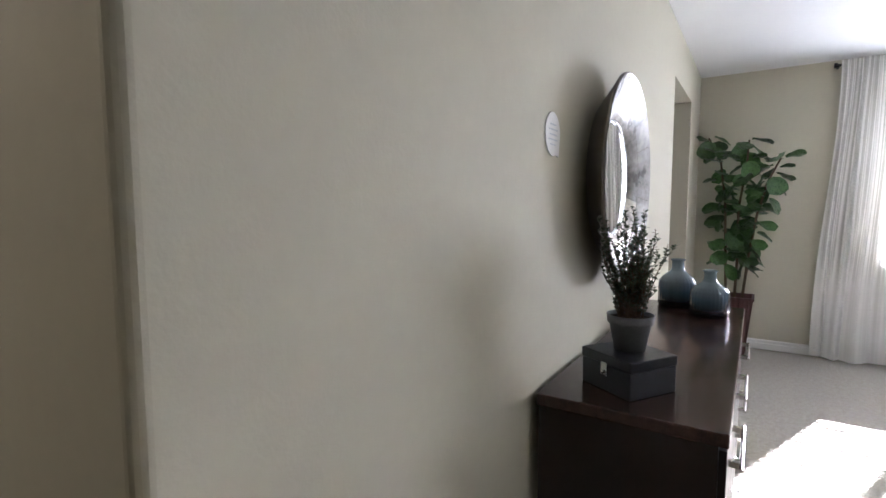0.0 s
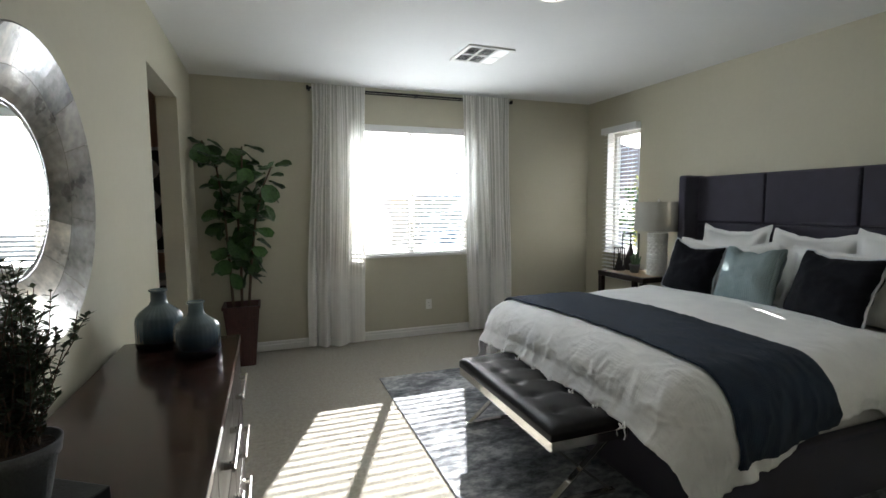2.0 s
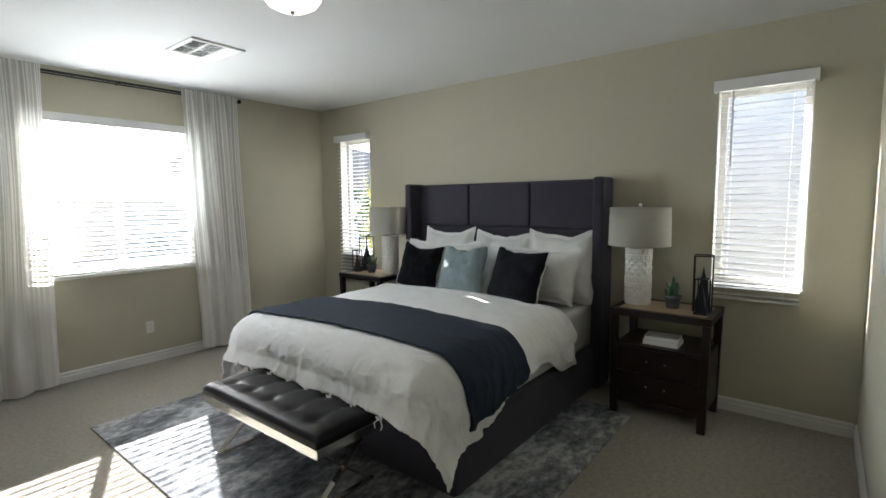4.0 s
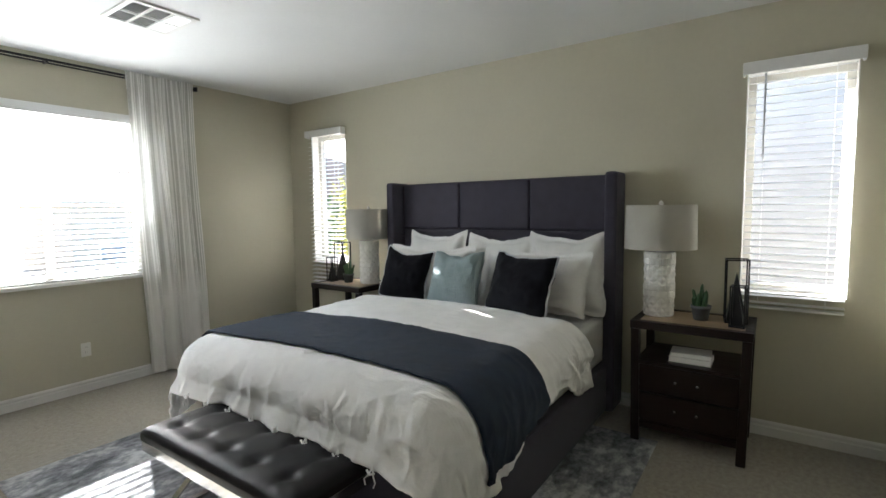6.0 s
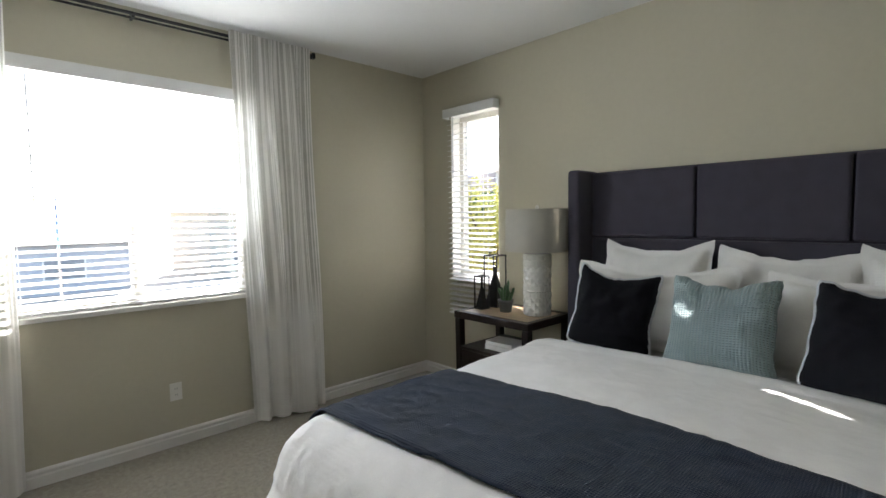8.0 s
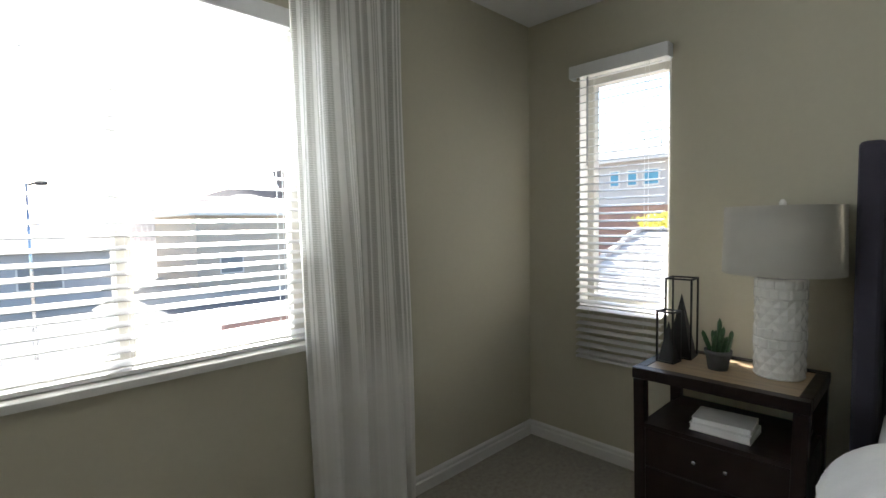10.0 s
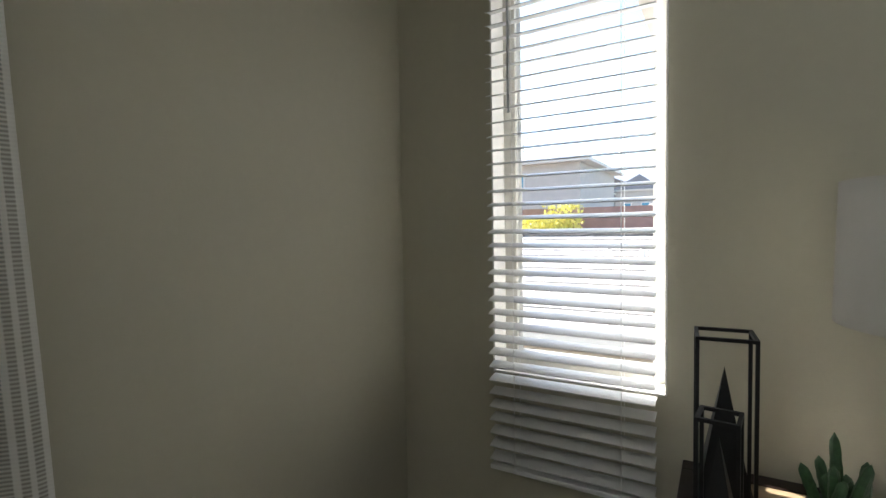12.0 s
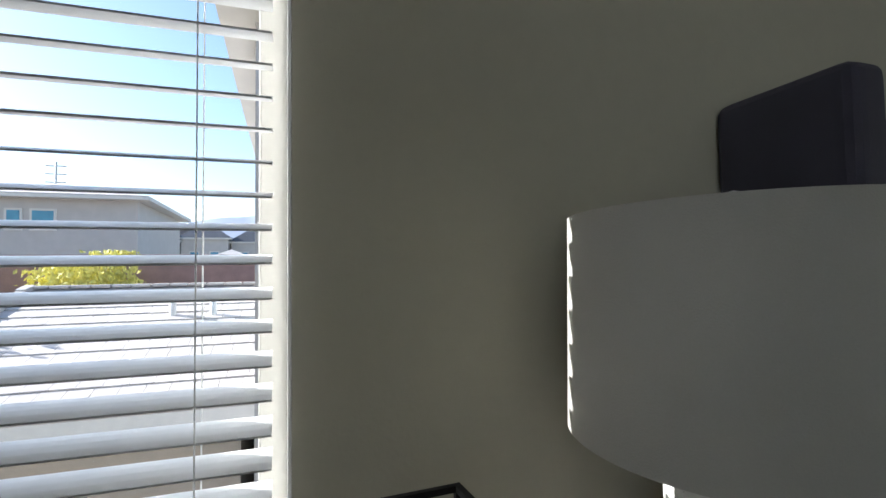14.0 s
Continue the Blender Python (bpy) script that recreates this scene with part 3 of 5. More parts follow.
# ---- bed ----
BX0, BY0, BY1, HBX = 1.80, 1.73, 3.75, 3.92
bed = thing("bed", pose(0, 0, 0), "king bed with a tall slate upholstered wing headboard, made up", "bed")
hb = part("headboard", box(3.865, HBX, 1.71, 3.775, 0.02, 1.738, 0.012), M_headfab, bed)
for y0, y1 in ((3.080, 3.712), (2.410, 3.070), (1.768, 2.400)):
    part("panel", box(3.825, 3.868, y0, y1, 1.325, 1.732, 0.020, 4), M_headfab, hb, smooth=False)
part("panel", box(3.828, 3.868, 1.768, 3.712, 0.45, 1.315, 0.020, 4), M_headfab, hb)
for y0, y1 in ((1.680, 1.765), (3.715, 3.800)):
    part("wing", box(3.675, HBX, y0, y1, 0.02, 1.748, 0.028, 4), M_headfab, bed)
part("base", box(BX0, 3.83, BY0, BY1, 0.02, 0.36, 0.03, 4), M_headfab, bed)
for x in (1.9, 3.6):
    for y in (1.85, 3.63):
        part("foot", box(x - 0.03, x + 0.03, y - 0.03, y + 0.03, 0.0, 0.03), M_wood, bed)
part("mattress", box(1.86, 3.82, 1.775, 3.705, 0.355, 0.705, 0.06, 4), M_sheet, bed, "white fitted sheet over the mattress", smooth=True)


def fold(d, r, flare=0.05):
    """How far out and down cloth lies d metres past the start of an edge rounded with radius r."""
    if d <= 0:
        return 0.0, 0.0
    q = r * math.pi / 2
    if d < q:
        return r * math.sin(d / r), r * (1 - math.cos(d / r))
    return r + flare * (d - q), r + (d - q)


def cloth_point(x, y, lift, flat_x=1.85, y0=1.92, y1=3.60, r=0.22):
    da = max(0.0, flat_x - x)
    db = y - y1 if y > y1 else (y - y0 if y < y0 else 0.0)
    dl = math.hypot(da, db)
    out, down = fold(dl, r, 0.05 + 0.5 * (da / dl) ** 2 if dl else 0.05)
    top = 0.735 + 0.035 * math.sin(math.pi * max(0, min(1, (y - 1.75) / 2.05))) + 0.018 * smoothstep((x - 2.4) / 0.4)
    px = (flat_x if da > 0 else x) - (out * da / dl if dl else 0)
    py = min(max(y, y0), y1) + (out * db / dl if dl else 0)
    n = noise.fractal(Vector((x * 2.2, y * 2.2, 0.3)), 1.0, 2.0, 4)
    n2 = noise.noise(Vector((x * 5 + 3, y * 1.4, 2.0))) * 0.5 + noise.noise(Vector((x * 1.5, y * 9, 5.0)))
    crease = abs(noise.noise(Vector((x * 3.1 + y * 2.0, y * 4.5 - x * 1.2, 1.7))))
    w = smoothstep(dl / 0.25)
    fine = 1 - abs(noise.noise(Vector((x * 7.0 + y * 3.0 + 2 * n, y * 8.5 - x * 2.0, 4.1)))) * 2.2
    wob = 0.005 * n + (1 - w) * 0.002 * n2 + 0.002 * w * (0.3 - crease) + 0.002 * fine
    hang = abs(noise.noise(Vector((x * 1.3 + 0.5 * n, y * 8.0 + 0.8 * n, 7.7)))) if da > abs(db) else abs(noise.noise(Vector((x * 8.0 + 0.8 * n, y * 1.3, 7.7))))
    wob += 0.007 * w * max(0.0, 1 - 5 * hang)
    for fr, ox, amp in ((4.6, 7.3, 0.004), (8.5, 1.9, 0.0045), (13.0, 4.4, 0.003)):
        g = noise.noise(Vector((x * fr + 0.6 * n + ox, (y * 0.75 + 0.35 * math.sin(ox) * x) * fr - 0.5 * n2, ox)))
        wob += amp * (1 - 0.6 * (1 - w) * smoothstep((x - 2.3) / 0.3)) * max(0.0, 1 - 7.5 * abs(g)) ** 1.2
    dirx, diry = (-da / dl, db / dl) if dl else (0, 0)
    ruff = w * (0.006 if da > abs(db) else 0.014) * math.sin(y * 21 + 5 * n + x * 15) * smoothstep((dl - 0.15) / 0.3)
    px += dirx * (lift + ruff + wob * w)
    py += diry * (lift + ruff + wob * w)
    pz = top - down + lift * (1 - w) + wob * (1 - w)
    return Vector((px, py, pz))


def side_len(x):
    return 0.57 - 0.19 * smoothstep((x - 1.8) / 0.7) + 0.14 * smoothstep((x - 2.75) / 0.3)


def duvet_f(u, v):
    x = 1.43 + (3.24 - 1.43) * u
    x += (0.008 * math.sin(v * 23) + 0.006 * math.sin(v * 51 + 1)) * (1 - u)
    s = side_len(x)
    y = (1.92 - s) + (3.60 + s - (1.92 - s)) * v
    p = cloth_point(x, y, 0.0)
    if u > 0.93:
        p.z += 0.014 * math.sin((u - 0.93) / 0.07 * math.pi)
    return p


dv = thing("duvet", pose(0, 0, 0), "rumpled white linen duvet with tie closures at its hem", "duvet")
ob = part("cover", sheet(duvet_f, 190, 250), M_linen, dv, smooth=True)
sol = ob.modifiers.new("thick", "SOLIDIFY")
sol.thickness, sol.offset = 0.012, -1
for i in range(8):
    y = 2.05 + 0.2 * i
    hem = cloth_point(1.43, y, 0.0)
    bm = bmesh.new()
    for k in (-1, 1):
        tube([(hem.x, y, hem.z + 0.02), (hem.x - 0.012, y + 0.012 * k, hem.z - 0.012), (hem.x - 0.02, y + 0.03 * k, hem.z - 0.03),
              (hem.x - 0.012, y + 0.022 * k + 0.01, hem.z - 0.06)], 0.004, 0.003, 6, bm)
    tube([(hem.x - 0.014, y - 0.02, hem.z + 0.004), (hem.x - 0.02, y, hem.z - 0.006), (hem.x - 0.014, y + 0.02, hem.z + 0.006)], 0.005, n=6, bm=bm)
    part("tie", bm, M_linen, dv, smooth=True)

run = thing("bed_runner", pose(0, 0, 0), "navy waffle-weave throw laid across the duvet", "throw")


def runner_f(u, v):
    x = 1.85 + 0.63 * u + 0.02 * math.sin(v * 5)
    s = 0.47 - 0.08 * u
    y = (1.92 - s) + (1.68 + 2 * s) * v
    return cloth_point(x, y, 0.013)


ob = part("cloth", sheet(runner_f, 50, 170, uv=lambda u, v: (u * 0.62, v * 2.5)), M_navy, run, smooth=True)
sol = ob.modifiers.new("thick", "SOLIDIFY")
sol.thickness, sol.offset = 0.007, 1
for e in (0.0, 1.0):
    pts = [runner_f(e, i / 90) for i in range(91)]
    part("hem", tube([(q.x, q.y, q.z + 0.002) for q in pts], 0.0055, n=6), M_navy, run, "rolled navy hem", True)


def cushion(name, w, h, t, m, material, label, seed, flange=0.0, piping=None, slump=0.0):
    cu = thing(name, m, label, name.replace("_", " "), "bed pillows")

    def make(side):
        def f(u, v):
            a, c = 2 * u - 1, 2 * v - 1
            ia, ic = (min(1, abs(a) / (1 - flange / w * 2)), min(1, abs(c) / (1 - flange / h * 2)))
            th = t / 2 * (max(0, 1 - ia ** 3) * max(0, 1 - ic ** 3)) ** 0.5 + 0.003
            x = w / 2 * a * (1 - 0.12 * (1 - c * c) * abs(a))
            y = h / 2 * c * (1 - 0.12 * (1 - a * a) * abs(c))
            q = noise.fractal(Vector((a * 2.2 + seed, c * 2.2, seed * 1.7)), 0.9, 2.1, 5)
            rnd_c = 1 - 0.07 * (a * a * c * c) ** 3
            x, y = x * rnd_c, y * rnd_c
            y += slump * (a * a - 0.3) * (1 if c > 0 else 0.2) * abs(c)
            th *= 1 + 0.22 * q
            return Vector((x + 0.012 * q * abs(a), y + 0.015 * q * abs(c) + h / 2, side * th))
        return f

    bm = sheet(make(1), 34, 34, uv=lambda u, v: (u * w, v * h))
    sheet(make(-1), 34, 34, bm=bm, uv=lambda u, v: (u * w, v * h))
    bmesh.ops.remove_doubles(bm, verts=bm.verts[:], dist=0.0)
    part("case", bm, material, cu, smooth=True)
    if piping:
        f0 = make(0)
        pts = [f0(i / 20, 0) for i in range(21)] + [f0(1, i / 20) for i in range(1, 21)] + [f0(1 - i / 20, 1) for i in range(1, 21)] + [f0(0, 1 - i / 20) for i in range(1, 21)]
        part("piping", tube(pts, 0.0085, n=8), piping, cu, "pale grey piping", smooth=True)
    return cu


def standing(x, y, z, lean, turn=0, roll=0):
    """A pillow's pose: its foot at the point, its face to the bed's foot, leaning back."""
    base = Matrix(((0, 0, -1, 0), (-1, 0, 0, 0), (0, 1, 0, 0), (0, 0, 0, 1)))
    return Matrix.Translation((x, y, z)) @ pose(0, 0, 0, 0, lean, turn) @ base @ pose(0, 0, 0, 0, 0, roll)


cushion("pillow", 0.66, 0.62, 0.17, standing(3.62, 3.25, 0.70, 14, 0, 1), M_sham, "large square white sham with a flat flange against the headboard", 1, 0.045, slump=0.05)
cushion("pillow", 0.66, 0.60, 0.17, standing(3.62, 2.63, 0.70, 14, 0, -1), M_sham, "large square white sham with a flat flange against the headboard", 2, 0.045, slump=0.04)
cushion("pillow", 0.66, 0.63, 0.17, standing(3.61, 2.04, 0.70, 14, 0, 1), M_sham, "large square white sham with a flat flange against the headboard", 3, 0.045, slump=0.05)
cushion("pillow", 0.92, 0.49, 0.18, standing(3.45, 3.20, 0.72, 17, 2, 0), M_sham, "long white sham with pleated ends, propped upright", 4, 0.04, slump=0.03)
cushion("pillow", 0.92, 0.49, 0.18, standing(3.44, 2.24, 0.72, 17, -2, 0), M_sham, "long white sham with pleated ends, propped upright", 5, 0.04, slump=0.03)
cushion("cushion", 0.44, 0.43, 0.16, standing(3.27, 3.31, 0.745, 20, 18, -7), M_black, "square black velvet cushion with pale piping", 6, piping=M_grey, slump=0.05)
cushion("cushion", 0.47, 0.44, 0.17, standing(3.22, 2.77, 0.755, 22, 0, 2), M_teal, "square teal ribbed knit cushion", 7, slump=0.03)
cushion("cushion", 0.52, 0.46, 0.17, standing(3.20, 2.24, 0.745, 22, -6, -2), M_black, "square black velvet cushion with pale piping", 8, piping=M_grey, slump=0.02)

# ---- bench at the bed's foot ----
bench = thing("bench", pose(1.465, 2.690, 0.012), "tufted black leather bench on crossed polished steel legs", "bench")
L, D = 1.13, 0.45


def tuft(u, v):
    x, y = (u - 0.5) * D, (v - 0.5) * L
    e = (max(0, 1 - (2 * abs(u - 0.5)) ** 8) * max(0, 1 - (2 * abs(v - 0.5)) ** 16)) ** 0.5
    dip = 0.0
    for i in range(2):
        for j in range(5):
            d2 = ((x - (i - 0.5) * 0.20) ** 2 + (y - (j - 2) * 0.205) ** 2) / 0.0016
            dip += math.exp(-d2)
    fx, fy = abs(math.cos(math.pi * (x / 0.20 + 0.5))), abs(math.cos(math.pi * y / 0.205))
    puff = 0.005 * (math.sqrt(max(0, 1 - fx ** 6)) * 0.5 + 0.5 * math.sqrt(max(0, 1 - fy ** 6)))
    return Vector((x, y, 0.425 + e * (0.034 + puff - 0.012 * min(1, dip))))


bm = sheet(tuft, 44, 110)
part("seat", box(-D / 2, D / 2, -L / 2, L / 2, 0.385, 0.428, 0.008, bm=bm), M_leather, bench, smooth=True)
for i in range(2):
    for j in range(5):
        bmx = lathe([(0, 0.006), (0.007, 0.004), (0.011, 0), (0.008, -0.004)], 12)
        part("button", bmx, M_leather, bench, m=pose((i - 0.5) * 0.20, (j - 2) * 0.205, 0.442), smooth=True)
bm = box(-D / 2 + 0.004, -D / 2 + 0.014, -L / 2 + 0.004, L / 2 - 0.004, 0.335, 0.386, 0.002)
box(D / 2 - 0.014, D / 2 - 0.004, -L / 2 + 0.004, L / 2 - 0.004, 0.335, 0.386, 0.002, bm=bm)
box(-D / 2 + 0.014, D / 2 - 0.014, -L / 2 + 0.004, -L / 2 + 0.014, 0.335, 0.386, 0.002, bm=bm)
box(-D / 2 + 0.014, D / 2 - 0.014, L / 2 - 0.014, L / 2 - 0.004, 0.335, 0.386, 0.002, bm=bm)
part("frame_rail", bm, M_chrome, bench, "polished steel rail")
for y in (-L / 2 + 0.09, L / 2 - 0.09):
    for s in (-1, 1):
        a, c = Vector((-s * 0.19, y + s * 0.008, 0.336)), Vector((s * 0.19, y + s * 0.008, 0.022))
        q = box(-0.018, 0.018, -0.006, 0.006, -(a - c).length / 2, (a - c).length / 2, 0.002)
        part("leg", q, M_chrome, bench, m=Matrix.Translation((a + c) / 2) @ (a - c).to_track_quat("Z", "Y").to_matrix().to_4x4())
    part("foot_bar", box(-0.21, 0.21, y - 0.016, y + 0.016, 0.012, 0.028, 0.002), M_chrome, bench)

structure("rug", box(0.91, 3.43, 1.33, 4.27, 0.001, 0.012, 0.004), M_rug, "faded grey and charcoal distressed area rug under the bed", "rug")


# ---- nightstands ----
def nightstand(m, label):
    """Local x: depth into the room is negative, y along the wall, z up; origin at the middle of the back, on the floor."""
    ns = thing("nightstand", m, label, "nightstand", "nightstands")
    W, D, T = 0.66, 0.50, 0.785
    bm = box(-D, -D + 0.055, -W / 2, W / 2, T - 0.05, T, 0.004)
    box(-0.055, 0, -W / 2, W / 2, T - 0.05, T, 0.004, bm=bm)
    box(-D + 0.055, -0.055, -W / 2, -W / 2 + 0.045, T - 0.05, T, 0.004, bm=bm)
    box(-D + 0.055, -0.055, W / 2 - 0.045, W / 2, T - 0.05, T, 0.004, bm=bm)
    part("top_frame", bm, M_wood, ns)
    part("top_inlay", box(-D + 0.053, -0.053, -W / 2 + 0.043, W / 2 - 0.043, T - 0.03, T - 0.003), M_light_wood, ns, "pale oak inset panel")
    for x in (-D + 0.004, -0.054):
        for y in (-W / 2 + 0.004, W / 2 - 0.054):
            bm = box(x, x + 0.05, y, y + 0.05, 0, T - 0.052, 0.004)
            for v in bm.verts:
                if v.co.z < 0.1:
                    v.co.y += 0.012 * (1 if y < 0 else -1)
            part("leg", bm, M_wood, ns)
    part("shelf", box(-D + 0.006, -0.01, -W / 2 + 0.05, W / 2 - 0.05, 0.515, 0.535, 0.002), M_wood, ns)
    for y in (-W / 2 + 0.02, W / 2 - 0.04):
        part("side_panel", box(-D + 0.036, -0.01, y, y + 0.02, 0.13, 0.514), M_wood, ns)
    part("back_panel", box(-0.02, -0.005, -W / 2 + 0.04, W / 2 - 0.04, 0.13, 0.514), M_wood, ns)
    part("bottom_panel", box(-D + 0.036, -0.02, -W / 2 + 0.04, W / 2 - 0.04, 0.13, 0.15), M_wood, ns)
    for z0 in (0.158, 0.338):
        dr = part("drawer", box(-D + 0.012, -D + 0.034, -W / 2 + 0.058, W / 2 - 0.058, z0, z0 + 0.172, 0.004), M_wood, ns)
        for y in (-0.06, 0.06):
            part("knob", lathe([(0.004, 0), (0.004, 0.012), (0.009, 0.016), (0.009, 0.022), (0, 0.025)], 14), M_nickel, dr, "small nickel knob", True,
                 pose(-D + 0.012, y, z0 + 0.09, 0, -90, 0))
    part("lower_rail", box(-D + 0.014, -D + 0.032, -W / 2 + 0.05, W / 2 - 0.05, 0.10, 0.14, 0.003), M_wood, ns)
    return ns


NSR, NSL = Vector((3.87, 1.172, 0)), Vector((3.87, 4.211, 0))
nightstand(pose(*NSR), "dark espresso wood nightstand with pale inlaid top, open shelf and drawers")
nightstand(pose(*NSL), "dark espresso wood nightstand with pale inlaid top beside the window")
TOP = 0.783


def relief(a, z):
    """Radius of the carved lamp body: bands of diamonds and of upright facets."""
    k = (z % 0.21) / 0.21
    if k < 0.60:
        q = k / 0.60 * 2
        s = 11 * a / (2 * math.pi)
        d = abs(((s + q * 1.0) % 1) - 0.5) * 2, abs(((s - q * 1.0) % 1) - 0.5) * 2
        return 1 - 0.10 * (1 - min(d)) ** 0.8 * 0.8
    q = (k - 0.60) / 0.40 * 2
    s = 16 * a / (2 * math.pi) + (0.5 if q > 1 else 0)
    e = min(abs((s % 1) - 0.5) * 2, 1)
    g = abs((q % 1) - 0.5) * 2
    return 1 - 0.05 * max(e ** 6, g ** 8) - 0.02 * (s % 1)


def table_lamp(m, label):
    lamp = thing("table_lamp", m, label, "lamp", "bedside lamps")
    prof = [(0.0, 0.0), (0.094, 0.0), (0.098, 0.006)] + [(0.098, 0.008 + 0.004 * i) for i in range(102)] + [(0.094, 0.420), (0.03, 0.424), (0.0, 0.424)]
    part("body", lathe(prof, 132, wobble=lambda a, z: relief(a, z) if 0.007 < z < 0.417 else 0.96), M_ceramic, lamp)
    part("neck", lathe([(0.0, 0.42), (0.022, 0.42), (0.022, 0.435), (0.008, 0.44), (0.008, 0.70), (0, 0.70)], 16), M_nickel, lamp, "", True)
    sh = bmesh.new()
    lathe([(0.219, 0.440), (0.213, 0.724), (0.209, 0.724), (0.215, 0.440), (0.219, 0.440)], 64, bm=sh)
    part("shade", sh, M_shade, lamp, "off-white linen drum shade", True)
    bm = bmesh.new()
    for k in range(3):
        a = 2.1 * k
        tube([(0, 0, 0.705), (0.211 * math.cos(a), 0.211 * math.sin(a), 0.718)], 0.002, n=6, bm=bm)
    part("spider", bm, M_nickel, lamp)
    part("finial", lathe([(0.0, 0.695), (0.006, 0.695), (0.006, 0.722), (0.014, 0.730), (0.014, 0.740), (0.007, 0.752), (0, 0.754)], 16), M_ceramic, lamp, "", True)
    return lamp


table_lamp(pose(3.65, 1.388, TOP, 0, 0, 20), "white carved ceramic table lamp with linen drum shade")
table_lamp(pose(3.68, 4.036, TOP, 0, 0, 75), "white carved ceramic table lamp with linen drum shade")


def cactus_pot(m, seed, label):
    pl = thing("potted_cactus", m, label, "plant", "potted cacti")
    part("pot", lathe([(0, 0), (0.044, 0), (0.056, 0.075), (0.061, 0.076), (0.063, 0.098), (0.057, 0.098), (0.053, 0.085), (0, 0.085)], 32), M_concrete, pl, "small grey concrete pot", True)
    part("soil", lathe([(0.052, 0.088), (0, 0.090)], 20), M_soil, pl)
    rnd = random.Random(seed)
    for k in range(13):
        a, rr_c = k * 2.4, 0.012 + 0.026 * (k % 3) / 2
        hgt = (0.17, 0.10, 0.12, 0.085, 0.15, 0.075, 0.12, 0.09, 0.105, 0.08, 0.07, 0.11, 0.06)[k]
        px, py = rr_c * math.cos(a), rr_c * math.sin(a)
        lean = 0.12 + 0.25 * rr_c / 0.04
        n = 9
        prof = [(0.0078 * (0.75 + 0.5 * math.sin(math.pi * (0.15 + 0.75 * i / n)) + 0.12 * (i % 2)) * (1 if i < n else 0), hgt * i / n) for i in range(n + 1)]
        bm = lathe(prof, 15, wobble=lambda q, z: 1 + 0.22 * math.cos(5 * q))
        part("stem", bm, M_cactus, pl, "", True, pose(px, py, 0.083, math.degrees(-lean * math.sin(a)), math.degrees(lean * math.cos(a)), rnd.uniform(0, 90)))
    return pl


cactus_pot(pose(3.60, 4.25, TOP) @ Matrix.Scale(0.9, 4), 1, "small green ribbed cactus in a grey concrete pot")
cactus_pot(pose(3.62, 1.135, TOP, 0, 0, 130) @ Matrix.Scale(0.95, 4), 2, "small green ribbed cactus in a grey concrete pot")


def wire_obelisk(m, s, w, h, label):
    t = thing("metal_obelisk", m, label, "ornament", "metal obelisks")
    r = 0.004
    for x in (-w / 2, w / 2):
        for y in (-w / 2, w / 2):
            part("post", box(x - r, x + r, y - r, y + r, 0, h), M_blackmetal, t)
    for z in (0, h - 2 * r):
        for k in (-w / 2, w / 2):
            part("bar", box(-w / 2 + r, w / 2 - r, k - r, k + r, z, z + 2 * r), M_blackmetal, t)
            part("bar", box(k - r, k + r, -w / 2 + r, w / 2 - r, z, z + 2 * r), M_blackmetal, t)
    bm = bmesh.new()
    q = w / 2 - r
    low = [bm.verts.new((a * q, c * q, 0.008)) for a, c in ((-1, -1), (1, -1), (1, 1), (-1, 1))]
    mid = [bm.verts.new((a * q * 0.86, c * q * 0.86, h * 0.16)) for a, c in ((-1, -1), (1, -1), (1, 1), (-1, 1))]
    tip = bm.verts.new((0, 0, h * s))
    bm.faces.new(low[::-1])
    for i in range(4):
        bm.faces.new((low[i], low[(i + 1) % 4], mid[(i + 1) % 4], mid[i]))
        bm.faces.new((mid[i], mid[(i + 1) % 4], tip))
    part("spire", bm, M_blackmetal, t)
    return t


wire_obelisk(pose(3.714, 4.446, TOP, 0, 0, 4), 0.80, 0.115, 0.39, "tall black wire cage around a dark metal spire")
wire_obelisk(pose(3.575, 4.455, TOP, 0, 0, -6), 0.80, 0.075, 0.245, "short black wire cage around a dark metal spire")
wire_obelisk(pose(3.66, 0.95, TOP, 0, 0, 8), 0.80, 0.115, 0.39, "tall black wire cage around a dark metal spire")
wire_obelisk(pose(3.525, 0.93, TOP, 0, 0, -5), 0.80, 0.075, 0.245, "short black wire cage around a dark metal spire")


def books(m, label):
    for k, (w, d, h) in enumerate(((0.235, 0.17, 0.032), (0.225, 0.165, 0.026))):
        bk = thing("book", m @ pose(0, 0, 0.0005 + k * 0.0335, 0, 0, 4 * k), label, "book", "stacked books")
        bm = box(-d / 2, d / 2, -w / 2, w / 2, 0, 0.003)
        box(-d / 2, d / 2, -w / 2, w / 2, h - 0.003, h, bm=bm)
        box(d / 2 - 0.003, d / 2, -w / 2, w / 2, 0.003, h - 0.003, bm=bm)
        part("cover", bm, M_paper, bk)
        part("page_block", box(-d / 2 + 0.004, d / 2 - 0.004, -w / 2 + 0.004, w / 2 - 0.004, 0.0035, h - 0.0035), M_linen, bk)


books(pose(3.53, 1.17, 0.535), "white cloth-bound book lying on the nightstand shelf")
books(pose(3.53, 4.20, 0.535), "white cloth-bound book lying on the nightstand shelf")


